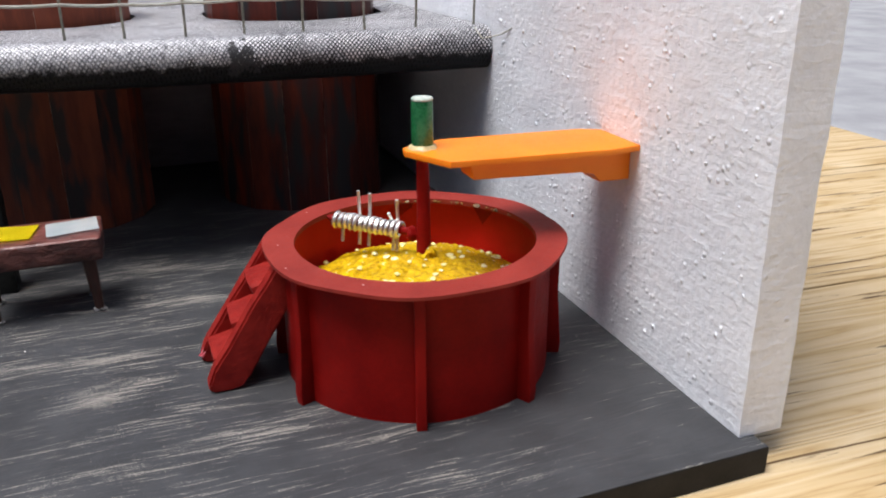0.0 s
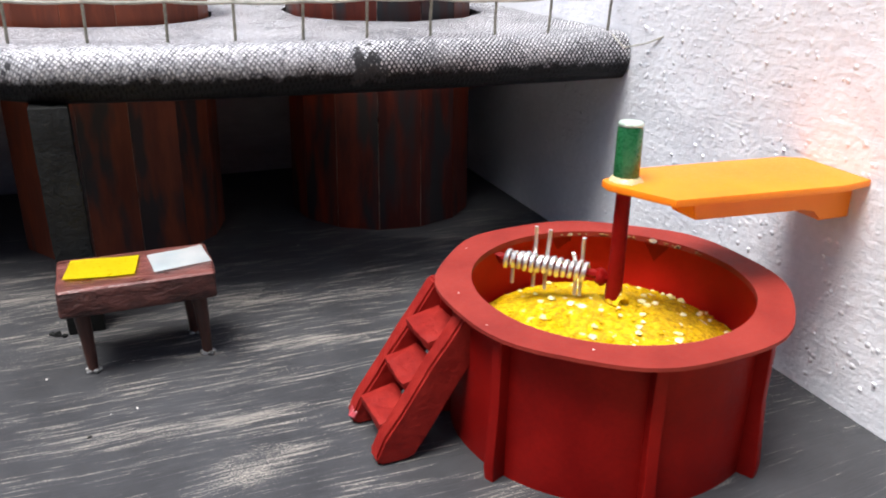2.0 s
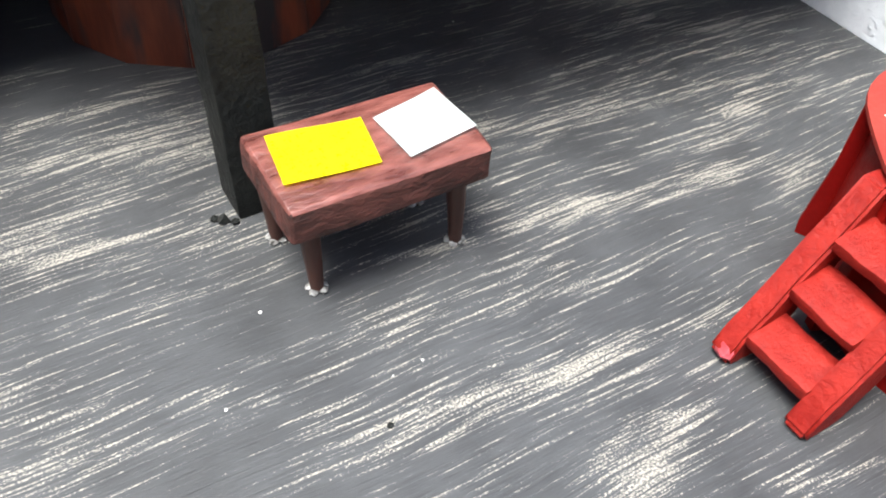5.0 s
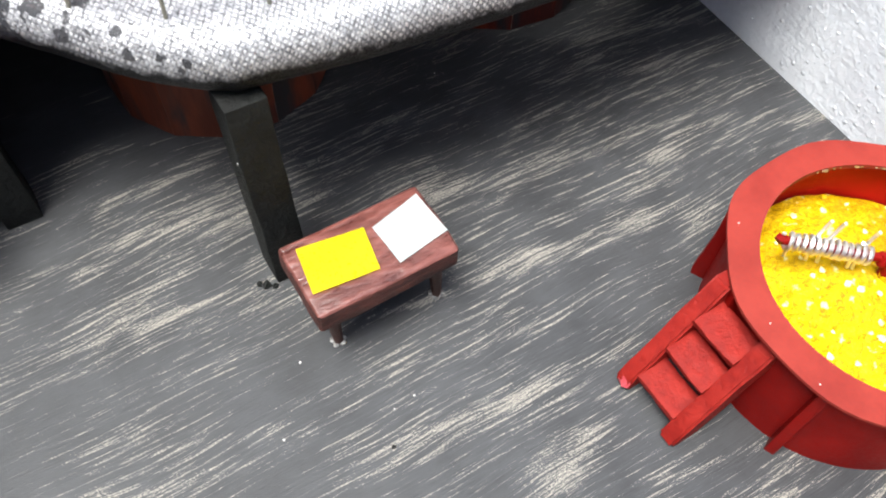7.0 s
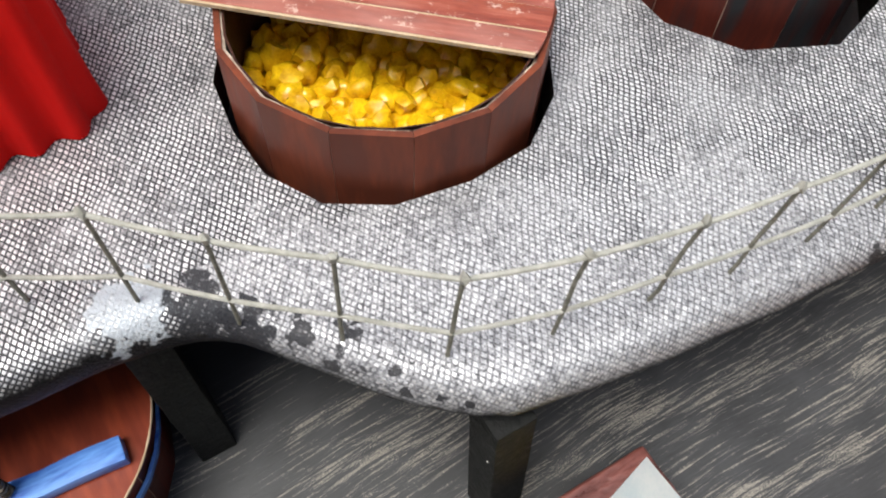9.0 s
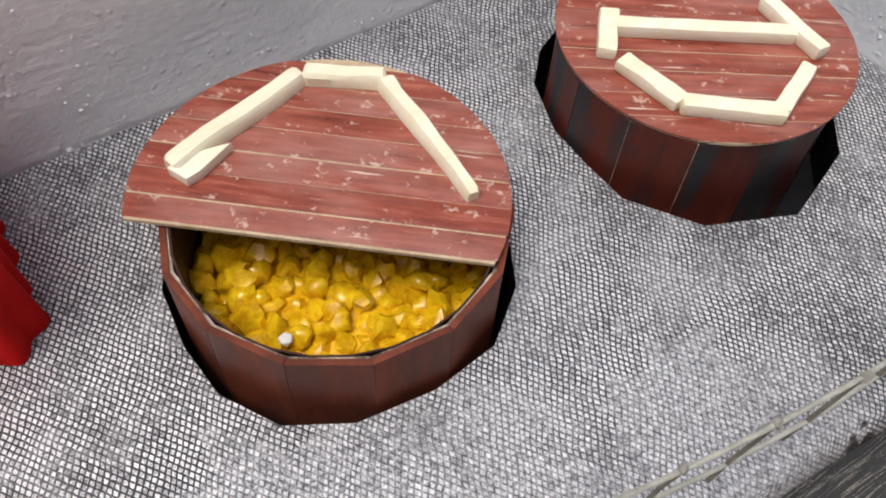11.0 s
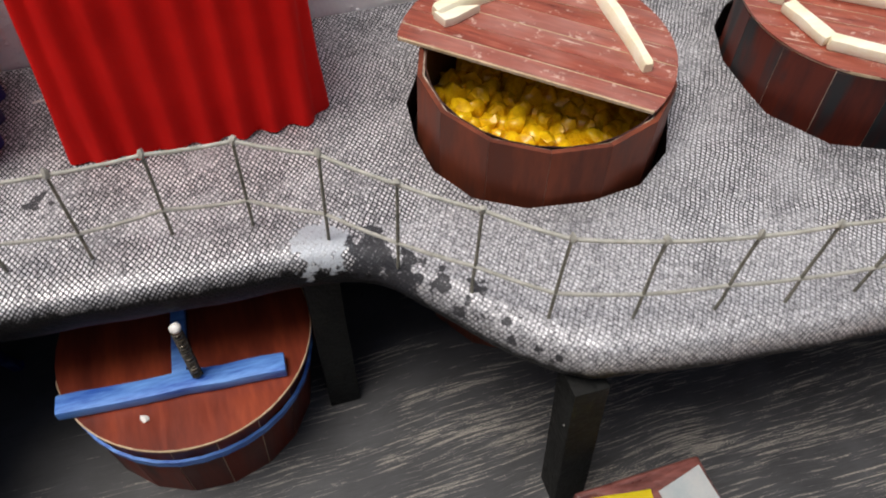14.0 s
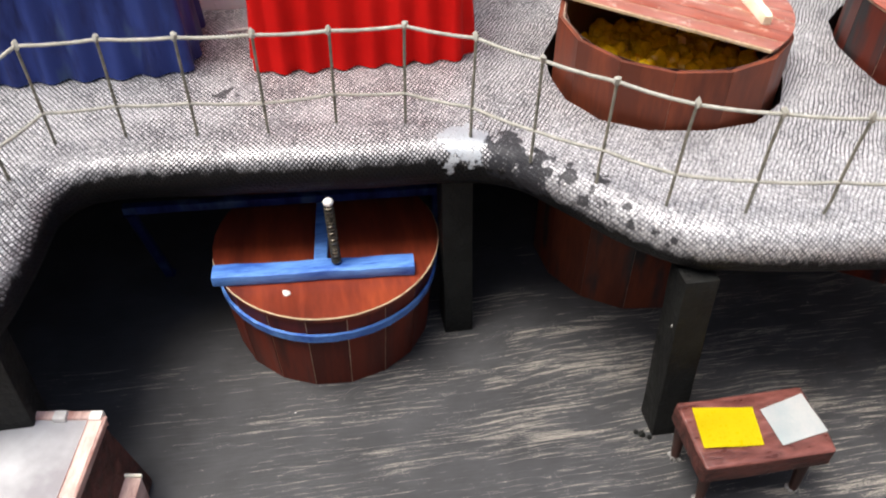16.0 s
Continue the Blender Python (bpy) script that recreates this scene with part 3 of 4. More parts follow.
def plaster_wall(name, x0, x1, y0, y1, face, material):
    """A plastered slab with crumbs of plaster standing out of its inner face."""
    bm = box(x0, x1, y0, y1, 0.01, 30)
    for axis in range(3):
        cuts = int((x1 - x0, y1 - y0, 30)[axis] / 0.55)
        bmesh.ops.subdivide_edges(bm, edges=[e for e in bm.edges if abs(e.verts[0].co[axis] - e.verts[1].co[axis]) > 0.9 * (x1 - x0, y1 - y0, 29.99)[axis]], cuts=cuts, use_grid_fill=True)
    for v in bm.verts:
        edge = sum((v.co.x in (x0, x1), v.co.y in (y0, y1), v.co.z > 29.9)) > 1
        side = Vector((x0 + x1 - 2 * v.co.x, y0 + y1 - 2 * v.co.y, 0)).normalized() if edge else Vector((0, 0, 0))
        k = 0.05 + 0.05 * edge
        v.co += side * (0.05 + 0.05 * noise.noise(v.co * 1.3)) + k * Vector((noise.noise(v.co * 0.9), noise.noise(v.co * 0.9 + Vector((5, 0, 0))), 0)) * (v.co.z > 0.3)
    w = part(name, bm, material, smooth=70)
    tagged(w, "thick white-grey wall slab of rough lumpy plaster", "wall", kind="structure")
    bm = bmesh.new()
    rng = random.Random(7 if face == "x" else 8)
    for k in range(1100):
        r = rng.choice((0.028, 0.03, 0.035, 0.04, 0.045, 0.06)) * rng.uniform(0.7, 1.2)
        a, h = rng.gauss(0.45, 0.3) % 1, rng.gauss(0.3, 0.22) % 1
        first = len(bm.verts)
        lump(0, 0, 0, r, rng.uniform(0.8, 1.3), k, 0.6, bm)
        bm.verts.ensure_lookup_table()
        for v in bm.verts[first:]:
            if face == "x":
                v.co = Vector((x0 - 0.01 + v.co.x * 0.7, y0 + 0.3 + a * (y1 - y0 - 0.6) + v.co.y * 1.05, 0.3 + h * 25 + v.co.z))
            else:
                v.co = Vector((x0 + 0.3 + a * (x1 - x0 - 0.6) + v.co.x * 1.3, y0 - 0.01 + v.co.y * 0.7, 0.3 + h * 28 + v.co.z))
    c = part("plaster_crumbs", bm, material, w)
    tagged(c, kind="stuff")
    return w

east = plaster_wall("wall_east", 0.0, 1.4, 0.05, 37.4, "x", PLASTER)
east.matrix_basis = pose(0, 0, 0, 0, 0, -1.2)
plaster_wall("wall_north", -58, 0.75, 36.2, 37.4, "y", WHITEWASH)
# sheet added over the white wall; shade and red bounce are in its colour
panel = part("wall_panel", box(-57.9, 0.72, 35.85, 36.17, 0.01, 7.8, 0.03), SHADE_MAUVE)
tagged(panel, "strip of white plastered wall below the deck, shade put in as mauve-grey", "wall", kind="structure")
# west wall added out of view, to block low light from the left
west = part("wall_west", box(-59.4, -58.02, 0.05, 37.4, -0.8, 30, 0.12), PLASTER)
tagged(west, "thick white-grey wall slab of rough lumpy plaster", "wall", kind="structure")

# ---- the raised deck ----
FRONT = [(0.33, 17.4), (-5, 17.45), (-9, 17.65), (-13, 17.95), (-16.5, 18.3), (-19.0, 18.75), (-20.1, 18.95), (-20.85, 19.4), (-21.75, 20.15), (-22.9, 21.4), (-24.0, 22.85), (-25.1, 23.95),
         (-26.7, 24.5), (-30, 24.65), (-34.5, 25.0), (-38.4, 25.3), (-39.8, 24.5), (-40.3, 21.4), (-41.0, 19.1), (-43, 18.4), (-50, 18.2), (-57.8, 18.2)]
HOLE_OPEN = [(-22.3, 30.4), (-22.5, 28.6), (-22.35, 27.0), (-21.5, 25.5), (-20.0, 24.6), (-18.0, 24.3), (-16.1, 24.5), (-14.6, 25.6), (-13.7, 27.2), (-13.4, 29.2), (-13.9, 31.6), (-15.6, 33.3), (-18.2, 34.0), (-20.8, 33.0)]
HOLE_SHUT = [(-9.6, 31.3), (-10.3, 29.4), (-10.35, 27.8), (-10.3, 26.3), (-9.0, 24.35), (-6.45, 23.2), (-3.6, 24.1), (-1.85, 26.0), (-1.4, 28.8), (-2.2, 31.4), (-4.2, 33.1), (-6.6, 33.3), (-8.5, 32.4)]
DECK = 9.3

def deck():
    d = thing("raised_deck", 0, 0, 0, 0, "raised platform wrapped in grey fishnet-print cloth with black painted rim", "platform")
    line = smooth_line(FRONT, 0.5) + [Vector((-57.8, 36.1)), Vector((0.73, 36.1))]
    n = len(line)
    bm = bmesh.new()
    rings = []
    for inset, z in ((0.80, DECK), (0.42, DECK - 0.06), (0.15, DECK - 0.25), (0.0, DECK - 0.65), (0.02, DECK - 1.1), (0.14, DECK - 1.45), (0.35, DECK - 1.7), (0.7, DECK - 1.8)):
        ring = []
        for i, p in enumerate(line):
            a, b = (p - line[i - 1]).normalized(), (line[(i + 1) % n] - p).normalized()
            side = (a + b).normalized()
            inward = Vector((side.y, -side.x))
            k = 1.0 if i < n - 2 and 0 < i < n - 3 else 0.0
            wobble = 0.06 * noise.noise((p.x * 0.5, p.y * 0.5, 1.0))
            q = p + inward * (inset + wobble) * k + (Vector((0, inset)) if i in (0, n - 3) else Vector((0, 0)))
            ring.append(bm.verts.new((q.x, q.y, z + 0.05 * noise.noise((p.x * 0.25, p.y * 0.25, 4.0)) * (z > DECK - 1.6))))
        rings.append(ring)
    for r0, r1 in zip(rings, rings[1:]):
        for i in range(n):
            bm.faces.new((r0[i], r0[(i + 1) % n], r1[(i + 1) % n], r1[i]))
    loops = []
    for outline in (HOLE_OPEN, HOLE_SHUT):
        top = [bm.verts.new((x, y, DECK)) for x, y in outline]
        low = [bm.verts.new((x, y, DECK - 1.8)) for x, y in outline]
        m = len(top)
        for i in range(m):
            f = bm.faces.new((top[i], top[(i + 1) % m], low[(i + 1) % m], low[i]))
            f.material_index = 1
        loops.append((top, low))
    def ring_edges(vs):
        return [bm.edges.get((vs[i], vs[(i + 1) % len(vs)])) for i in range(len(vs))]
    bmesh.ops.triangle_fill(bm, use_beauty=True, edges=ring_edges(rings[0]) + ring_edges(loops[0][0]) + ring_edges(loops[1][0]))
    r = bmesh.ops.triangle_fill(bm, use_beauty=True, edges=ring_edges(rings[-1]) + ring_edges(loops[0][1]) + ring_edges(loops[1][1]))
    for f in r["geom"]:
        if isinstance(f, bmesh.types.BMFace):
            f.material_index = 1
    part("deck_slab", bm, [CLOTH, BLACK], d)
    for k, (x, y) in enumerate(((-19.85, 18.95), (-26.55, 25.15), (-41.6, 19.6))):
        bm = box(-0.58, 0.58, -0.6, 0.6, 0.0, DECK - 1.76, 0.07, 2)
        bmesh.ops.subdivide_edges(bm, edges=[e for e in bm.edges if abs(e.verts[0].co.z - e.verts[1].co.z) > 2], cuts=8)
        for v in bm.verts:
            v.co.x += 0.035 * noise.noise((v.co.x * 2, v.co.y * 2, v.co.z + k)) - 0.02 * v.co.z
            v.co.y += 0.06 * v.co.z
        post = part("post", bm, BLACK, d, "rough black painted post", at=(x, y, 0))
        if k == 0:
            part("nick", lump(-0.66, 0.0, 5.45, 0.05, 2.4, 3, 0.5), WHITE_BIT, post, "white chipped nick")
    return d

deck()

# ---- barrels ----
def barrel_body(t, radius, high, count, material, gap, core_top, base_radius=None, joint=None):
    """Staves round a thin cardboard core."""
    base_radius = base_radius or radius
    mean = (radius + base_radius) / 2
    half = math.pi / count
    bm = bmesh.new()
    cut = gap / mean
    for r_out, r_in in ((0.0, 0.16),):
        ring = []
        for z, r in ((0.0, base_radius), (high / 2, mean + 0.02), (high, radius)):
            row = []
            for rr in (r, r - 0.16):
                for a in (-half + cut, half - cut):
                    k = rr / math.cos(half)
                    row.append(bm.verts.new((k * math.cos(a), k * math.sin(a), z)))
            ring.append(row)
        for lo, up in zip(ring, ring[1:]):
            for i, j in ((0, 1), (1, 3), (3, 2), (2, 0)):
                bm.faces.new((lo[i], lo[j], up[j], up[i]))
        bm.faces.new([ring[0][i] for i in (0, 1, 3, 2)])
        bm.faces.new([ring[-1][i] for i in (0, 1, 3, 2)])
    stave = mesh_of("stave", bm, material, 0)
    for k in range(count):
        same_mesh("stave", stave, t, (0, 0, 0.01 * ((k * 7) % 3)), (0, 0, 360 * k / count + 6))
    k = 1 / math.cos(half)
    bm = lathe([((base_radius - 0.02) * k, 0.02), ((mean - 0.005) * k, high / 2), ((radius - 0.02) * k, core_top), ((radius - 0.24) * k, core_top), ((base_radius - 0.24) * k, 0.02)], count)
    part("core", bm, joint or JOINT, t, "raw cardboard core showing pale in the joints", smooth=0, turn=(0, 0, 6 + 180 / count))

def disc_cut(radius, lo, hi, sides=64):
    """The part of a disc between two lines y = lo and y = hi."""
    pts = []
    for k in range(sides):
        a = 2 * math.pi * k / sides
        pts.append(Vector((radius * math.cos(a), radius * math.sin(a))))
    def clip(poly, sign, limit):
        out = []
        for i, p in enumerate(poly):
            q = poly[(i + 1) % len(poly)]
            inp, inq = sign * p.y <= sign * limit, sign * q.y <= sign * limit
            if inp:
                out.append(p)
            if inp != inq:
                out.append(p + (q - p) * ((limit - p.y) / (q.y - p.y)))
        return out
    pts = clip(clip(pts, 1, hi), -1, lo)
    return [(p.x, p.y) for p in pts]

def lid_planks(lid, radius, lo, widths, thick, tip=0.0):
    y = lo
    for w in widths:
        top = min(y + w, radius)
        gap = (0.02, 0.06, 0.03, 0.045)[int(y * 10) % 4]
        outline = disc_cut(radius, y + gap, top - 0.004)
        if len(outline) > 2:
            part("plank", prism(outline, 0.06, thick, 0.006), LID, lid)
        y = top
        if y >= radius:
            break
    part("backing", prism(disc_cut(radius - 0.03, lo - 0.02, radius), 0.0, 0.102), CARD, lid, "pale cardboard underside")

def stick(t, p, q, wide=0.5, high=0.42):
    more = (Vector(q) - Vector(p)).normalized() * 0.1
    bm = beam(Vector(p) - more, Vector(q) + more, wide, high, 0.09)
    bmesh.ops.subdivide_edges(bm, edges=[e for e in bm.edges if e.calc_length() > 0.6], cuts=4)
    for v in bm.verts:
        if v.co.z > p[2]:
            v.co += Vector((noise.noise(v.co * 1.6), noise.noise(v.co * 1.6 + Vector((7, 0, 0))), 0.6 * noise.noise(v.co * 1.1 + Vector((0, 9, 0))))) * 0.05
    part("stick", bm, PALE_WOOD, t)

# open barrel with its lid half on
TOP = 11.45
b = thing("open_barrel", -17.95, 28.75, 0, 0, "brown painted stave barrel sunk in the deck, open and filled", "barrel", "vats in the deck")
barrel_body(b, 4.2, TOP, 14, STAVE_BROWN, 0.007, TOP - 0.06, 4.15)
part("lining", lathe([(3.93, 8.5), (3.96, TOP - 0.03), (4.02, TOP - 0.01)], 28), LINING, b, "dark brown inside")
part("inner_floor", lathe([(0.0, 8.9), (3.0, 8.8), (3.92, 8.65)], 28), GOLD, b)

def amber_pile():
    t = thing("amber_bead_heap", -17.95, 28.75, 8.6, 0, "heap of glossy amber-yellow resin lumps inside the open barrel", "beads")
    kinds = []
    for k in range(7):
        bm = lump(0, 0, 0, 0.46, 0.8, k, 0.6, detail=2)
        kinds.append(mesh_of("lump", bm, GOLD, 40))
    rng = random.Random(3)
    placed = []
    for k in range(6000):
        a, r = rng.uniform(0, 2 * math.pi), 3.75 * math.sqrt(rng.random())
        x, y = r * math.cos(a), r * math.sin(a)
        if all((x - u) ** 2 + (y - v) ** 2 > 0.17 for u, v in placed):
            placed.append((x, y))
            ob = same_mesh("lump", kinds[k % 7], t, (x, y, 0.22 + 0.12 * y / 4 + rng.uniform(-0.12, 0.34)), (rng.uniform(0, 360), rng.uniform(0, 360), rng.uniform(0, 360)))
            s = rng.uniform(0.6, 1.05)
            ob.scale = (s, s, s)
        if len(placed) > 290:
            break
    part("white_bead", lump(-2.4, -1.35, 0.75, 0.2, 0.8, 4, 0.2), WHITE_BIT, t, "single glossy white bead")

amber_pile()

lid = thing("barrel_lid", -18.1, 29.3, TOP + 0.12, -41, "varnished red-brown plank lid, cut straight along one side", "lid")
lid_planks(lid, 4.65, -1.5, [0.75, 0.85, 0.8, 0.9, 0.8, 0.85, 0.9], 0.12)

def frame_on_lid(name, z, runs, label):
    t = thing(name, 0, 0, 0, 0, label, "stick frame")
    for k, (p, q) in enumerate(runs):
        high = 0.40 + 0.023 * k
        stick(t, (*p, z + high / 2), (*q, z + high / 2), 0.56 - 0.045 * k, high)

def whittled_stick(t, points, z, widths, heights):
    """A whittled stick laid along a line of points, with chamfered edges and uneven faces."""
    bm = bmesh.new()
    pts = [Vector((x, y, 0)) for x, y in points]
    for _ in range(2):
        pts = [pts[0]] + [q for a, b in zip(pts, pts[1:]) for q in (a.lerp(b, 0.27), a.lerp(b, 0.73))] + [pts[-1]]
    last, n = None, len(pts)
    for k, p in enumerate(pts):
        f = k / (n - 1)
        along = (pts[min(k + 1, n - 1)] - pts[max(k - 1, 0)]).normalized()
        side = Vector((-along.y, along.x, 0))
        w, h = widths[0] + (widths[1] - widths[0]) * f, heights[0] + (heights[1] - heights[0]) * f
        if k in (0, n - 1):
            w, h = w * 0.78, h * 0.82
        ring = []
        for u, v in ((-0.5, 0.0), (-0.5, 0.72), (-0.34, 1.0), (0.34, 1.0), (0.5, 0.72), (0.5, 0.0)):
            co = p + side * (u * w) + Vector((0, 0, z + v * h))
            if v > 0:
                co += Vector((noise.noise(co * 1.7), noise.noise(co * 1.7 + Vector((5, 0, 0))), 0.5 * noise.noise(co * 1.3))) * 0.055
            ring.append(bm.verts.new(co))
        if last:
            for i in range(6):
                bm.faces.new((last[i], last[(i + 1) % 6], ring[(i + 1) % 6], ring[i]))
        else:
            bm.faces.new(ring[::-1])
        last = ring
    bm.faces.new(last)
    bmesh.ops.recalc_face_normals(bm, faces=bm.faces[:])
    part("stick", bm, PALE_WOOD, t)

glued = thing("stick_frame", 0, 0, 0, 0, "bent frame of raw pale balsa sticks glued on the lid", "stick frame")
whittled_stick(glued, [(-20.85, 31.7), (-19.5, 32.15), (-18.1, 32.45), (-16.7, 32.88)], TOP + 0.243, (0.60, 0.54), (0.46, 0.40))
whittled_stick(glued, [(-16.6, 32.85), (-15.7, 32.2), (-14.85, 31.55)], TOP + 0.247, (0.54, 0.52), (0.41, 0.44))
whittled_stick(glued, [(-14.92, 31.5), (-15.0, 29.9), (-15.02, 28.4), (-15.15, 27.05)], TOP + 0.251, (0.52, 0.36), (0.44, 0.38))
sliver = part("wood_sliver", prism([(-20.95, 31.62), (-20.72, 31.05), (-20.35, 31.1), (-19.3, 31.55), (-20.2, 31.72)], TOP + 0.243, TOP + 0.56, 0.03), PALE_WOOD)
tagged(sliver, "pointed sliver of raw pale balsa on the lid", "wood sliver")

# shut barrel
b = thing("shut_barrel", -5.95, 28.5, 0, 0, "red-brown and slate streaked stave barrel with a closed lid", "barrel", "vats in the deck")
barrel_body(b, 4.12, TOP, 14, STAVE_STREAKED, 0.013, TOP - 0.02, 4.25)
lid = thing("barrel_lid", -5.75, 28.6, TOP + 0.03, -35, "round varnished red-brown plank lid closing the barrel", "lid")
lid_planks(lid, 4.38, -4.38, [0.9, 0.85, 0.9, 0.8, 0.9, 0.85, 0.9, 0.85, 0.9, 0.9, 0.9], 0.12)
frame_on_lid("stick_frame", TOP + 0.153, [((-8.85, 28.75), (-8.6, 26.8)), ((-8.55, 26.65), (-6.6, 24.98)), ((-6.55, 25.05), (-4.7, 25.75))],
              "open bracket of raw pale balsa sticks on the closed lid")
frame_on_lid("stick_frame", TOP + 0.153, [((-9.0, 29.3), (-7.9, 30.5)), ((-8.0, 29.95), (-3.9, 27.05)), ((-3.75, 26.1), (-3.5, 28.4))],
              "cross of raw pale balsa sticks on the closed lid")

# ---- pleated boxes on the deck ----
def pleated(name, cx, cy, wide, deep, high, flare, pitch, material, label, seed):
    t = thing(name, cx, cy, DECK, 0, label, "box")
    bm = bmesh.new()
    base = []
    n = 220
    r = 0.9
    w, d = wide / 2 - r, deep / 2 - r
    total = 4 * w + 4 * d + 2 * math.pi * r
    for k in range(n):
        s = total * k / n
        for seg, (ln, fx) in enumerate(((2 * w, lambda u: (-w + u, -d - r, 0, -1)), (math.pi * r / 2, lambda u: (w + r * math.sin(u / r), -d - r * math.cos(u / r), math.sin(u / r), -math.cos(u / r))),
                                        (2 * d, lambda u: (w + r, -d + u, 1, 0)), (math.pi * r / 2, lambda u: (w + r * math.cos(u / r), d + r * math.sin(u / r), math.cos(u / r), math.sin(u / r))),
                                        (2 * w, lambda u: (w - u, d + r, 0, 1)), (math.pi * r / 2, lambda u: (-w - r * math.sin(u / r), d + r * math.cos(u / r), -math.sin(u / r), math.cos(u / r))),
                                        (2 * d, lambda u: (-w - r, d - u, -1, 0)), (math.pi * r / 2, lambda u: (-w - r * math.cos(u / r), -d - r * math.sin(u / r), -math.cos(u / r), -math.sin(u / r))))):
            if s <= ln:
                base.append((*fx(s), total * k / n))
                break
            s -= ln
    count = round(total / pitch)
    rings = []
    for z, shrink, amp in ((0.0, 0.0, 0.17), (high * 0.3, 0.12, 0.13), (high * 0.7, 0.22, 0.12), (high - 0.35, 0.30, 0.12), (high - 0.1, 0.34, 0.12), (high, 0.44, 0.11), (high - 0.12, 0.62, 0.11), (high - 1.8, 0.7, 0.05)):
        ring = []
        for x, y, nx, ny, s in base:
            ph = 2 * math.pi * count * s / total + 0.8 * noise.noise((s * 0.4, seed, 0))
            out = amp * math.sin(ph) - shrink * flare + 0.08 * noise.noise((s * 0.7, z * 0.3, seed))
            ring.append(bm.verts.new((x + nx * out, y + ny * out, z + (0.05 * noise.noise((s * 2, seed, 3)) + 0.05 if z == 0 else 0))))
        rings.append(ring)
    for r0, r1 in zip(rings, rings[1:]):
        for k in range(n):
            bm.faces.new((r0[k], r0[(k + 1) % n], r1[(k + 1) % n], r1[k]))
    part("pleated_side", bm, material, t, smooth=60)
    part("top_panel", prism([(-w - 0.2, -d - 0.2), (w + 0.2, -d - 0.2), (w + 0.2, d + 0.2), (-w - 0.2, d + 0.2)], high - 1.9, high - 1.6, 0.05), LINING, t, "brown cardboard panel set inside the top")
    return t

pleated("pleated_box", -29.35, 33.05, 8.5, 5.5, 7.15, 0.9, 1.12, CURTAIN_RED, "scarlet pleated box with a scalloped hem standing on the deck", 1)
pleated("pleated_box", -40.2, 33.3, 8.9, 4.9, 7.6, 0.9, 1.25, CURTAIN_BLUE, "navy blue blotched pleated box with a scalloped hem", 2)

# ---- net railing ----
def net():
    t = thing("net_railing", 0, 0, 0, 0, "low railing of olive-beige knotted twine netting along the deck", "net")
    run = [(-0.1, 18.3), (-2.7, 18.35), (-4.9, 18.4), (-7.4, 18.5), (-9.7, 18.6), (-11.9, 18.75), (-14.1, 19.0), (-16.2, 19.35), (-18.6, 19.8), (-20.9, 20.5), (-22.7, 22.0), (-24.5, 23.5), (-26.25, 25.1), (-28.35, 26.3),
           (-30.75, 26.6), (-33.1, 26.35), (-35.5, 26.6), (-37.9, 26.85), (-40.2, 26.75), (-41.3, 24.9), (-41.9, 22.6), (-42.2, 20.3)]
    rng = random.Random(5)
    knots = {0: [], 1: [], 2: []}
    for k, (x, y) in enumerate(run):
        lean = rng.uniform(-0.12, 0.12)
        tall = 3.75 + rng.uniform(-0.1, 0.1) - (0.55 if k < 5 else 0.0) * (1 - k / 5)
        pts = [(x + lean * 0.3 * s, y - 0.25 * (s - 0.4) + rng.uniform(-0.03, 0.03), DECK - 0.12 + s * (tall + 0.12)) for s in (0, 0.2, 0.4, 0.7, 1.0)]
        strand = part("strand", tube(pts, [0.055, 0.05, 0.055, 0.05, 0.05], 7), TWINE, t)
        knots[1].append((pts[2][0], pts[2][1], DECK + 1.25 + rng.uniform(-0.08, 0.08)))
        knots[2].append(pts[4])
        part("knot", lump(pts[4][0], pts[4][1], pts[4][2] + 0.04, 0.12, 1.7, k, 0.6), ROPE, strand)
    for row in (1, 2):
        pts = []
        for a, b in zip(knots[row], knots[row][1:]):
            a, b = Vector(a), Vector(b)
            for s in (0, 0.33, 0.67):
                pts.append(a.lerp(b, s) + Vector((0, 0, -0.05 * math.sin(math.pi * s))))
        pts.append(Vector(knots[row][-1]))
        part("rope", tube(pts, 0.06, 8), ROPE, t)
    part("tail", tube([(-0.35, 17.7, 9.25), (-0.28, 17.0, 8.85), (0.2, 16.2, 9.1), (0.38, 15.5, 9.42)], 0.032, 6), ROPE, t, "loose twine end at the wall")

net()
bit = part("straw_bit", tube([(0, 0, 0), (1.0, 0.1, 0.02)], 0.05, 6), WHITE_BIT, at=(-34.7, 33.95, DECK + 0.06))
tagged(bit, "short white straw lying on the deck cloth", "straw")

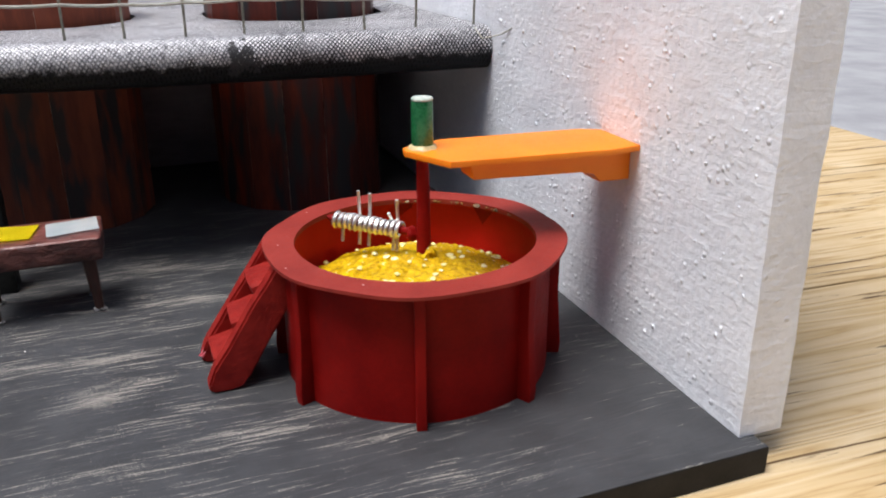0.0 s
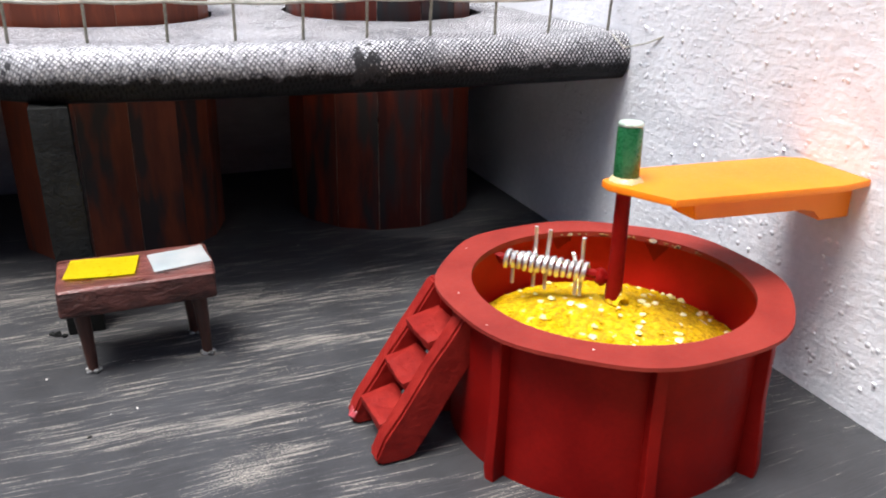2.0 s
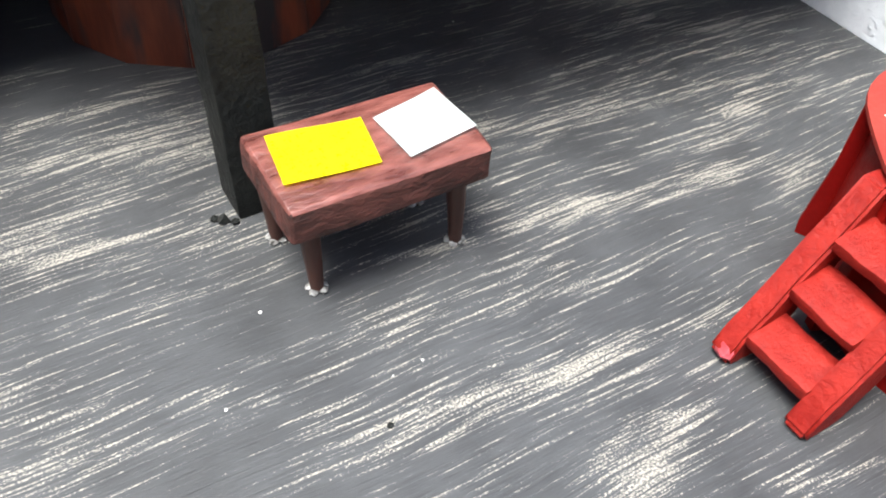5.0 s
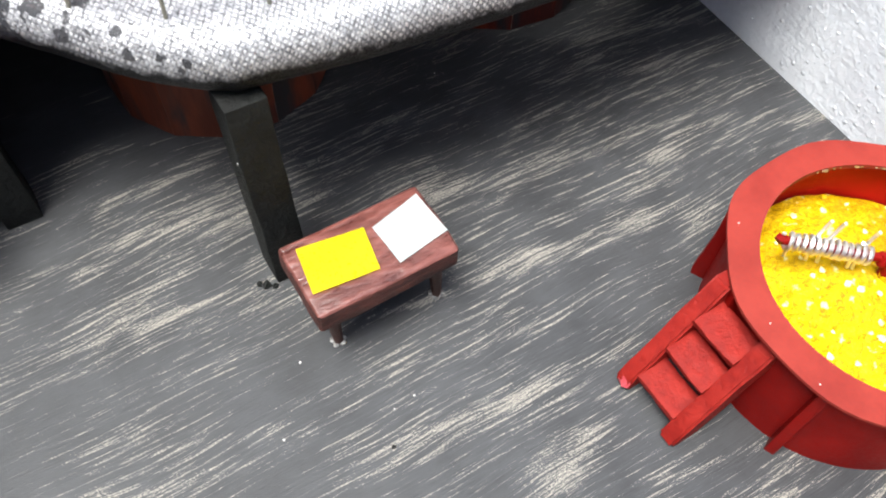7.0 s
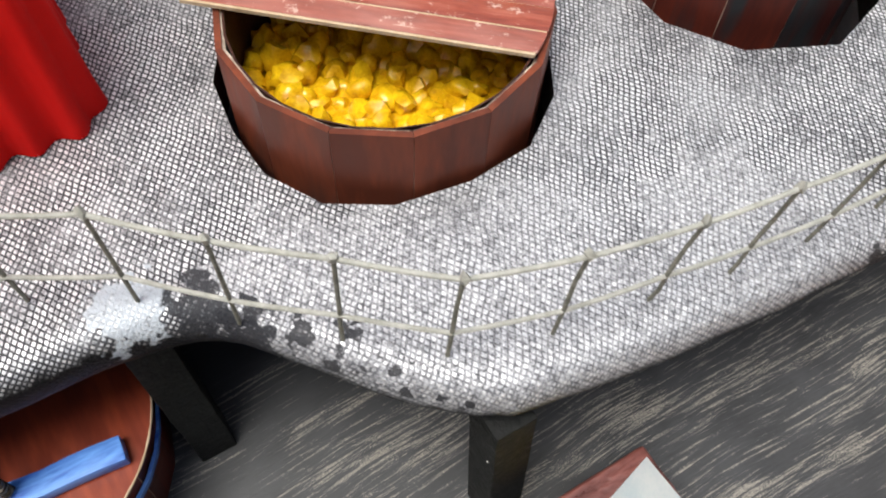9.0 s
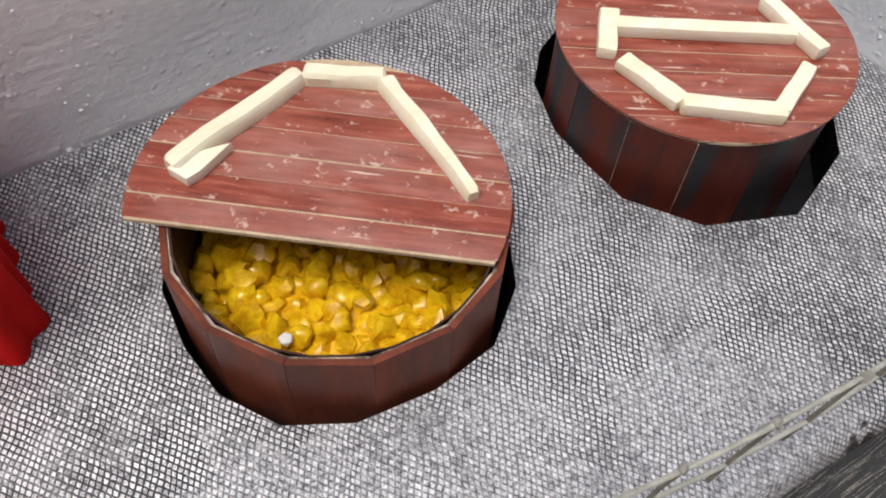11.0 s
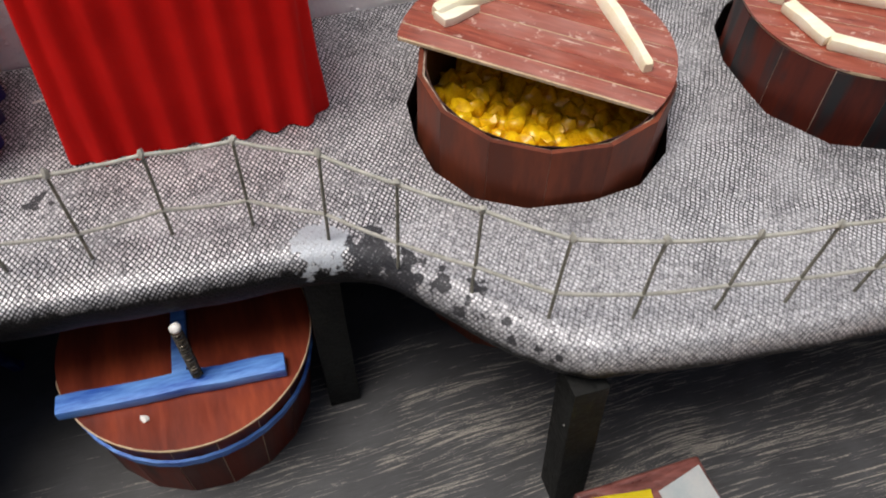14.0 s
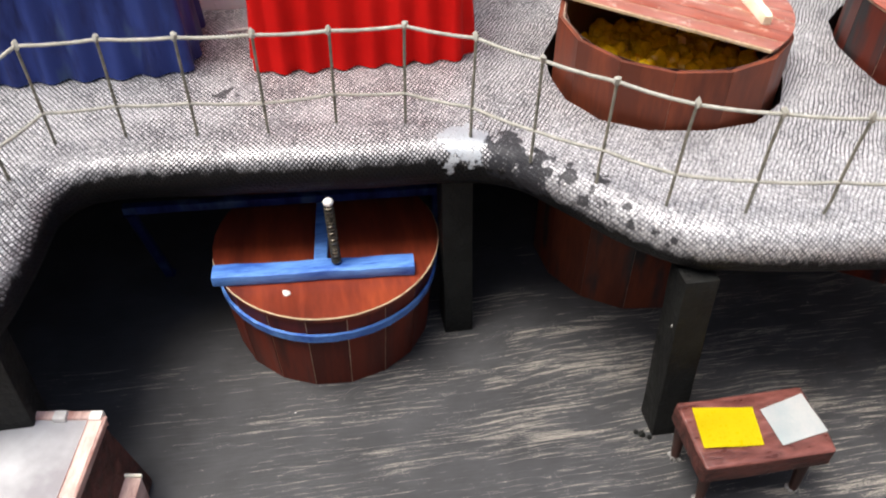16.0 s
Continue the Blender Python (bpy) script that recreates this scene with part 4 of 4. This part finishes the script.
# ---- the red mash vat ----
def vat():
    t = thing("mash_vat", -6.48, 7.95, 0, 0, "round red painted vat with upright ribs and a wide rim", "vat")
    part("side", lathe([(4.0, 0.0), (4.2, 0.0), (4.2, 4.05), (4.0, 4.05), (4.0, 0.0)], 64, wob=0.01), RED, t)
    # brighter copy of the vat's red, with light bounced inside painted in
    part("inner_wall", lathe([(3.97, 0.3), (3.99, 4.0)], 64), RED_BOUNCE, t, "bright red inside, bounced light put into its colour")
    rim = []
    for k in range(72):
        a = 2 * math.pi * k / 72
        rr = 4.66 + 0.06 * math.cos(8 * (a - radians(250))) + 0.07 * noise.noise((math.cos(a) * 1.5, math.sin(a) * 1.5, 2))
        rim.append((a, rr))
    bm = bmesh.new()
    rings = []
    for which, z in ((0, 4.10), (0, 4.2), (1, 4.21), (1, 4.04)):
        rings.append([bm.verts.new(((rr if which == 0 else 3.72 + 0.05 * noise.noise((math.cos(a) * 2, math.sin(a) * 2, 7))) * math.cos(a), (rr if which == 0 else 3.72) * math.sin(a), z)) for a, rr in rim])
    for i in range(4):
        r0, r1 = rings[i], rings[(i + 1) % 4]
        for k in range(72):
            bm.faces.new((r0[k], r0[(k + 1) % 72], r1[(k + 1) % 72], r1[k]))
    bmesh.ops.bevel(bm, geom=[e for e in bm.edges if e.calc_face_angle(0) > 1.0], offset=0.035, segments=2, affect='EDGES')
    rim_part = part("rim", bm, RED_MATT, t, "lighter matt red flat rim", at=(-0.06, -0.18, 0))
    for k in range(16):
        a = radians(12 + 4.6 * k + 6 * noise.noise((k * 1.7, 0, 0)))
        part("glue_crumb", lump(3.74 * math.cos(a), 3.74 * math.sin(a), 4.12, 0.05 + 0.03 * (k % 3), 0.5, k, 0.9), BROWN_GLUE, rim_part, "brown dried glue under the rim" if k == 0 else "")
    for k, (a, r) in enumerate(((171, 4.2), (196, 4.45), (231, 4.1), (128, 4.35))):
        part("scuff", lump(r * math.cos(radians(a)), r * math.sin(radians(a)), 4.212, 0.024, 0.3, k, 0.9), WHITE_BIT, rim_part)
    for k, a in enumerate((202, 252, 297, 340, 24, 68, 117, 157)):
        bm = prism([(4.12, 0), (4.62, 0), (4.66, 0.35), (4.52, 2.2), (4.55, 4.02), (4.12, 4.02)], -0.15, 0.15, 0.03)
        bmesh.ops.rotate(bm, verts=bm.verts, cent=(0, 0, 0), matrix=Matrix.Rotation(radians(90), 3, 'X'))
        part("rib", bm, RED, t, turn=(0, 0, a))
    return t

vat()

def mash():
    t = thing("mash_heap", -6.5, 7.9, 2.1, 0, "domed bright yellow grainy mash filling the red vat", "mash")
    bm = bmesh.new()
    rows = []
    for i in range(26):
        r = 3.95 * i / 25
        rows.append([bm.verts.new((r * math.cos(a), r * math.sin(a), 0.16 + 1.06 * (1 - (i / 25) ** 2.2) + 0.09 * noise.noise((r * math.cos(a) * 2.2, r * math.sin(a) * 2.2, 0)) + 0.12 * noise.noise((r * math.cos(a) * 0.6, r * math.sin(a) * 0.6, 5)))) for a in [2 * math.pi * j / 72 for j in range(72)]])
    for r0, r1 in zip(rows, rows[1:]):
        for j in range(72):
            bm.faces.new((r0[j], r0[(j + 1) % 72], r1[(j + 1) % 72], r1[j]))
    bmesh.ops.remove_doubles(bm, verts=bm.verts, dist=1e-4)
    part("surface", bm, MASH, t)
    bm = bmesh.new()
    rng = random.Random(9)
    for k in range(300):
        a, r = rng.uniform(0, 2 * math.pi), 3.85 * math.sqrt(rng.random())
        x, y = r * math.cos(a), r * math.sin(a)
        z = 0.16 + 1.06 * (1 - (r / 3.95) ** 2.2) + 0.12 * noise.noise((x * 0.6, y * 0.6, 5))
        lump(x, y, z, rng.uniform(0.05, 0.11), 0.55, k, 0.6, bm)
    tagged(part("grain_rest", bm, MASH, t, "small yellow grains"), kind="stuff")
    # cream lumps added where the mash would glint
    bm = bmesh.new()
    for k in range(70):
        a, r = rng.uniform(0, 2 * math.pi), 3.7 * math.sqrt(rng.random())
        x, y = r * math.cos(a), r * math.sin(a)
        z = 0.21 + 1.06 * (1 - (r / 3.95) ** 2.2) + 0.12 * noise.noise((x * 0.6, y * 0.6, 5))
        lump(x, y, z, rng.uniform(0.06, 0.13), 0.5, k, 0.6, bm)
    tagged(part("pale_grain", bm, GLINT_GRAIN, t, "glossy cream-white lumps standing in for glints on the mash"), kind="stuff")

mash()

def stirrer():
    t = thing("stirring_gear", -6.17, 8.1, 0, 0, "red stirring shaft with a side arm wound in steel wire", "stirrer")
    part("shaft", tube([(0, 0, 3.2), (0.02, 0, 5), (0.0, -0.03, 6.75)], [0.24, 0.21, 0.2], 12), RED, t)
    part("hub", lump(-0.3, 0.2, 4.05, 0.2, 1.15, 3, 0.7, detail=2), RED, t)
    part("foot_glue", lump(0.1, -0.08, 3.42, 0.3, 0.8, 5, 0.7, detail=2), MASH, t, "yellow mash stuck to the shaft foot")
    p, q = Vector((-0.3, 0.25, 4.1)), Vector((-2.4, 2.05, 4.25))
    side_arm = part("side_arm", tube([p, p.lerp(q, 0.5), q], 0.13, 8), RED, t)
    part("arm_end", lump(q.x - 0.03, q.y + 0.03, q.z - 0.02, 0.17, 1.0, 8, 0.8), RED, side_arm)
    along = (q - p).normalized()
    side = along.cross(Vector((0, 0, 1))).normalized()
    coil = []
    turns, steps = 13, 12
    for k in range(turns * steps + 1):
        a = 2 * math.pi * k / steps
        c = p.lerp(q, 0.13 + 0.85 * k / (turns * steps))
        coil.append(c + (side * math.cos(a) + Vector((0, 0, 1)) * math.sin(a)) * (0.22 + 0.02 * math.sin(k * 0.13)))
    part("wire_coil", tube(coil, 0.07, 6), STEEL, side_arm, "bright steel wire wound in tight turns")
    for s, up, lean in ((0.2, 0.95, 0.05), (0.25, 0.5, -0.1), (0.56, 1.0, 0.12), (0.68, 1.05, 0.05), (0.9, 0.1, 0.0)):
        c = p.lerp(q, s)
        part("tine", tube([c + Vector((0.03, 0, -0.75)), c + side * 0.22, c + Vector((0.03 + lean, 0.05, up))], 0.055, 7), STEEL, side_arm)

stirrer()

def arm():
    t = thing("wall_bracket", 0, 0, 0.03, 0, "bright orange bracket arm fixed to the plaster wall", "bracket")
    bm = prism([(0.1, 5.85), (0.15, 8.2), (-0.5, 8.55), (-5.25, 8.95), (-6.7, 8.35), (-6.78, 7.95), (-5.98, 6.2), (-1.0, 5.7)], 6.62, 6.82, 0.04)
    part("plate", bm, ORANGE, t)
    bm = bmesh.new()
    prof = [(0.14, 5.6), (0.14, 6.62), (-5.3, 6.62), (-5.2, 6.15), (-1.6, 6.05), (-1.15, 5.95), (-0.95, 5.62)]
    lo = [bm.verts.new((x - 0.01, 6.35, z)) for x, z in prof]
    hi = [bm.verts.new((x - 0.01, 7.3, z)) for x, z in prof]
    bm.faces.new(lo)
    bm.faces.new(hi[::-1])
    for i in range(len(prof)):
        j = (i + 1) % len(prof)
        bm.faces.new((lo[i], hi[i], hi[j], lo[j]))
    bmesh.ops.bevel(bm, geom=list(bm.edges), offset=0.04, segments=1, affect='EDGES')
    part("brace", bm, ORANGE, t)

arm()

def motor():
    t = thing("motor_can", -6.15, 8.08, 6.84, 0, "small dark green enamelled cylinder on the orange arm", "motor")
    can = part("can", lathe([(0, 0), (0.33, 0), (0.34, 0.05), (0.33, 1.4), (0.30, 1.46), (0, 1.46)], 24, wob=0.03), GREEN, t)
    part("cap", lathe([(0, 1.46), (0.33, 1.46), (0.335, 1.51), (0.30, 1.55), (0, 1.55)], 24), PALE_CAP, can, "pale rubbed cap")
    part("glue_ring", lathe([(0.3, 0.0), (0.46, 0.0), (0.4, 0.1), (0.32, 0.14)], 20, wob=0.2), OLD_GLUE, t, "yellowed ring of glue")

motor()

def ladder():
    t = thing("step_ladder", 0.2, 0.08, 0, 0, "short red painted foam ladder leaning against the vat rim", "ladder")
    for k, y in enumerate((7.92, 9.97)):
        bm = bmesh.new()
        prof = [(-13.42, 0.22), (-13.3, 0.0), (-12.65, 0.0), (-12.42, 0.2), (-12.2, 0.3), (-10.35, 3.2), (-10.4, 3.98), (-10.98, 3.98), (-13.2, 0.75)]
        lo = [bm.verts.new((x, y - 0.27, z)) for x, z in prof]
        hi = [bm.verts.new((x, y + 0.27, z)) for x, z in prof]
        bm.faces.new(lo)
        bm.faces.new(hi[::-1])
        for i in range(len(prof)):
            j = (i + 1) % len(prof)
            bm.faces.new((lo[i], hi[i], hi[j], lo[j]))
        bmesh.ops.bevel(bm, geom=list(bm.edges), offset=0.07, segments=2, affect='EDGES')
        bmesh.ops.subdivide_edges(bm, edges=[e for e in bm.edges if e.calc_length() > 0.7], cuts=4)
        for v in bm.verts:
            v.co += 0.035 * Vector((noise.noise(v.co * 1.7), noise.noise(v.co * 1.7 + Vector((4, k, 0))), noise.noise(v.co * 1.9 + Vector((0, 8, k)))))
        stringer = part("stringer", bm, RED_ROUGH, t)
        if k:
            part("toe", lump(-13.2, y - 0.02, 0.26, 0.26, 0.85, 6, 0.35, detail=2), RED_PINK, stringer, "rounded pinkish-red toe")
    for k, (x, z) in enumerate(((-12.62, 0.86), (-11.95, 1.95), (-11.3, 3.0))):
        bm = box(-0.52, 0.52, -0.79, 0.79, -0.17, 0.17, 0.07)
        bmesh.ops.subdivide_edges(bm, edges=[e for e in bm.edges if e.calc_length() > 0.5], cuts=4, use_grid_fill=True)
        for v in bm.verts:
            v.co += 0.05 * Vector((noise.noise(v.co * 2.1 + Vector((k, 0, 0))), 0, noise.noise(v.co * 1.8 + Vector((0, k * 3, 5)))))
        part("step", bm, RED_ROUGH, t, at=(x, 8.95, z), turn=(0, -14, 0))

ladder()

# ---- the bench with papers ----
def bench():
    t = thing("work_table", 0, 0, 0, 0, "low dark red-brown wooden table with a thick bark-edged top", "table")
    bm = box(-20.4, -15.85, 15.0, 17.65, 2.1, 2.98, 0.14, 3)
    bmesh.ops.subdivide_edges(bm, edges=list(bm.edges), cuts=3, use_grid_fill=True)
    for v in bm.verts:
        v.co += Vector((noise.noise(v.co * 1.1), noise.noise(v.co * 1.1 + Vector((9, 0, 0))), 0.4 * noise.noise(v.co * 1.4 + Vector((0, 5, 0))))) * 0.07
    bm.normal_update()
    # upward faces take the lighter stain, all others the darker one
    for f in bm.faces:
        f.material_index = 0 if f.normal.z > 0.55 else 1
    part("tabletop", bm, [SLAB_TOP_WOOD, DARK_WOOD], t, "thick slab, lighter pink-brown on top with darker rough bark sides")
    for x, y in ((-19.72, 15.6), (-16.3, 15.5), (-19.9, 17.4), (-16.5, 17.1)):
        leg = part("leg", tube([(x, y, 0.03), (x - 0.05, y + 0.02, 1.1), (x - 0.12, y + 0.05, 2.2)], [0.15, 0.20, 0.25], 12), LEG, t)
        bm = bmesh.new()
        for k in range(5):
            a = k * 1.3
            lump(x + 0.16 * math.cos(a), y + 0.16 * math.sin(a), 0.06, 0.12, 0.6, k, 0.4, bm)
        part("glue_blob", bm, GLUE, leg, "shiny dried glue round the foot")

bench()

def paper(name, corners, z, material, label):
    bm = bmesh.new()
    c = [Vector((*p, z)) for p in corners]
    g = []
    for i in range(7):
        for j in range(7):
            u, v = i / 6, j / 6
            p = (c[0] * (1 - u) + c[1] * u) * (1 - v) + (c[3] * (1 - u) + c[2] * u) * v
            g.append(bm.verts.new(p + Vector((0, 0, 0.035 * noise.noise(p * 0.8) + 0.03))))
    for i in range(6):
        for j in range(6):
            bm.faces.new((g[i * 7 + j], g[(i + 1) * 7 + j], g[(i + 1) * 7 + j + 1], g[i * 7 + j + 1]))
    bmesh.ops.solidify(bm, geom=bm.faces[:], thickness=0.025)
    return tagged(part(name, bm, material), label, "paper")

paper("paper_sheet", [(-20.2, 15.72), (-18.2, 15.55), (-17.95, 17.0), (-19.97, 17.3)], 3.03, YELLOW_PAPER, "bright yellow paper sheet lying on the low table")
paper("paper_sheet", [(-17.63, 15.42), (-15.9, 15.7), (-16.02, 17.3), (-17.75, 16.85)], 3.04, WHITE_PAPER, "pale blue-white paper sheet lying on the low table")

for k, (x, y, r) in enumerate(((-20.75, 18.45, 0.16), (-20.55, 18.3, 0.11), (-20.95, 18.6, 0.1))):
    crumb = part("paint_crumb", lump(x, y, 0.06, r, 0.6, k, 0.8), BLACK)
    tagged(crumb, "little black crumb of paint on the floor", "crumb", "crumbs by the post")

# ---- the wine press under the deck ----
def press():
    t = thing("press_tub", -31.55, 26.6, 0, 0, "low mahogany stave tub with a blue hoop and flat lid", "tub")
    barrel_body(t, 4.22, 3.86, 18, STAVE_PRESS, 0.02, 3.84, 3.95, CARD)
    lid = part("lid", prism(disc_cut(4.36, -9, 9, 40), 3.92, 4.16, 0.02), TUB_LID, t, "polished mahogany lid")
    bm = bmesh.new()
    rim = []
    for k in range(61):
        a = radians(188 + 190 * k / 60)
        r = 4.37 + 0.015 * noise.noise((k * 0.4, 0, 0))
        rim.append((r * math.cos(a), r * math.sin(a), 4.13 + 0.012 * noise.noise((k * 0.5, 3, 0))))
    tube(rim, [0.028 + 0.018 * abs(noise.noise((k * 0.35, 7, 0))) for k in range(61)], 6, bm)
    part("lid_edge", bm, CARD, lid, "pale worn edge of the lid")
    part("hoop", lathe([(4.22, 2.86), (4.31, 2.84), (4.36, 3.2), (4.26, 3.22), (4.22, 2.86)], 36, wob=0.012), BLUE, t, "cobalt blue hoop", turn=(0, 0, 18))
    return t

press()

def cross():
    t = thing("press_cross", 0, 0, 0, 0, "cobalt blue cross beam with a black screw on the tub", "press beam")
    bm = beam((-35.8, 24.75, 4.42), (-28.4, 24.25, 4.42), 0.72, 0.46, 0.07)
    bmesh.ops.subdivide_edges(bm, edges=[e for e in bm.edges if e.calc_length() > 2], cuts=10)
    for v in bm.verts:
        v.co += Vector((0, 0.05 * noise.noise((v.co.x * 0.8, v.co.y * 3, 1)), 0.04 * noise.noise((v.co.x * 0.9, 4, v.co.z * 2)) * (v.co.z > 4.4)))
    part("beam", bm, BLUE, t)
    part("long_beam", beam((-31.85, 24.85, 4.36), (-31.5, 29.2, 4.36), 0.5, 0.36, 0.05), BLUE, t)
    screw = part("screw", tube([(-31.25, 24.5, 4.5), (-31.33, 24.55, 7.45)], 0.11, 12), SCREW, t)
    coil = []
    turns = 17
    for k in range(turns * 12):
        a = 2 * math.pi * k / 12
        q = k / (turns * 12)
        coil.append((-31.25 - 0.08 * q + 0.15 * math.cos(a), 24.5 + 0.05 * q + 0.15 * math.sin(a), 4.7 + 2.65 * q))
    part("thread", tube(coil, 0.045, 6), SCREW_WORN, screw, "rubbed steel screw thread")
    part("screw_tip", lump(-31.33, 24.55, 7.52, 0.19, 0.85, 2, 0.2, detail=2), WHITE_BIT, screw, "white painted screw tip")

cross()
chip = part("paint_chip", lump(0, 0, 0.03, 0.15, 0.4, 5, 0.7), WHITE_BIT, at=(-33.15, 23.72, 4.18))
tagged(chip, "white chip of paint on the tub lid", "paint chip")

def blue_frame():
    t = thing("blue_frame", 0, 0, 0, 0, "blue wooden frame under the deck, its shade put in as navy", "frame")
    # navy instead of cobalt: the deck's shade is put into the frame's colour
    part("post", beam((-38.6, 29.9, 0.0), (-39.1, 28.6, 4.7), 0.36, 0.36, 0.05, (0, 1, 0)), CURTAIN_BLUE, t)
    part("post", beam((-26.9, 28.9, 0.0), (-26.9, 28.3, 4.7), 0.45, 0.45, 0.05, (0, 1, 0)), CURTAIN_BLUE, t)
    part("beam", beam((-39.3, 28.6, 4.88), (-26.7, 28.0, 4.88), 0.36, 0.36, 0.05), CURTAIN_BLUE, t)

blue_frame()

# ---- the crate in front of the deck ----
def crate():
    """The origin is the top's north-east corner, on the floor."""
    t = thing("framed_crate", -38.95, 19.45, 0, -9, "rubbed pink-brown wooden crate with a smoky grey top panel", "crate")
    bm = bmesh.new()
    prof = [(-6.4, 0.0), (0.55, 0.0), (0.62, 0.35), (-0.12, 3.75), (-6.1, 3.75)]
    lo = [bm.verts.new((x, -6.3, z)) for x, z in prof]
    hi = [bm.verts.new((x, -0.08 - 0.04 * z, z)) for x, z in prof]
    bm.faces.new(lo)
    bm.faces.new(hi[::-1])
    for i in range(len(prof)):
        j = (i + 1) % len(prof)
        bm.faces.new((lo[i], hi[i], hi[j], lo[j]))
    bmesh.ops.bevel(bm, geom=list(bm.edges), offset=0.06, segments=2, affect='EDGES')
    part("body", bm, DARK_WOOD, t)
    part("panel", box(-6.0, -0.42, -6.0, -0.28, 3.7, 3.98, 0.03), GREY_PANE, t, "smoky grey pane")
    for p, q, w in (((-6.2, -0.16, 3.9), (-0.05, -0.16, 3.9), 0.3), ((-0.2, -0.3, 3.92), (-0.28, -6.2, 3.92), 0.46), ((-6.2, -6.2, 3.9), (-0.05, -6.2, 3.9), 0.4), ((-6.1, -0.3, 3.92), (-6.1, -6.1, 3.92), 0.46)):
        part("frame_bar", beam(p, q, w, 0.35, 0.06), PINK_WOOD, t)
    part("edge_bead", tube([(0.06, -0.25, 4.06), (0.0, -3.0, 4.08), (-0.04, -6.0, 4.06)], 0.06, 8), PINK_WOOD, t)
    board = part("side_board", box(-0.1, 0.85, -5.0, -1.0, 0.05, 1.8, 0.07), PINK_WOOD, t)
    part("edge_strip", box(-0.1, 0.85, -1.01, -0.9, 1.72, 1.88, 0.03), PALE_WOOD, board, "pale rubbed edge")
    for x in (-0.22, -1.35):
        part("peg", box(x - 0.2, x + 0.2, -0.42, -0.08, 3.98, 4.2, 0.04), WHITE_BIT, t, "cream wooden peg")

crate()

# ---- specks of paint ----
def speck(x, y, z, r, seed, label):
    ob = part("paint_fleck", lump(0, 0, 0, 0.7 * r, 0.5, seed, 0.8), WHITE_BIT, at=(x, y, z))
    tagged(ob, label, "paint fleck", "white flecks on the floor")

for k, (x, y, r) in enumerate(((-3.59, 4.96, 0.1), (-21.05, 15.54, 0.06), (-22.5, 13.6, 0.05), (-11.33, 23.84, 0.04), (-19.35, 12.82, 0.035), (-18.63, 12.89, 0.045), (-33.38, 21.49, 0.045), (-20.08, 17.48, 0.05))):
    speck(x, y, 0.01, r, k, "tiny white fleck of paint on the floor")
dark = part("paint_crumb", lump(0, 0, 0, 0.07, 0.6, 2, 0.8), BLACK, at=(-19.93, 11.83, 0.02))
tagged(dark, "little black crumb of paint on the floor", "crumb")
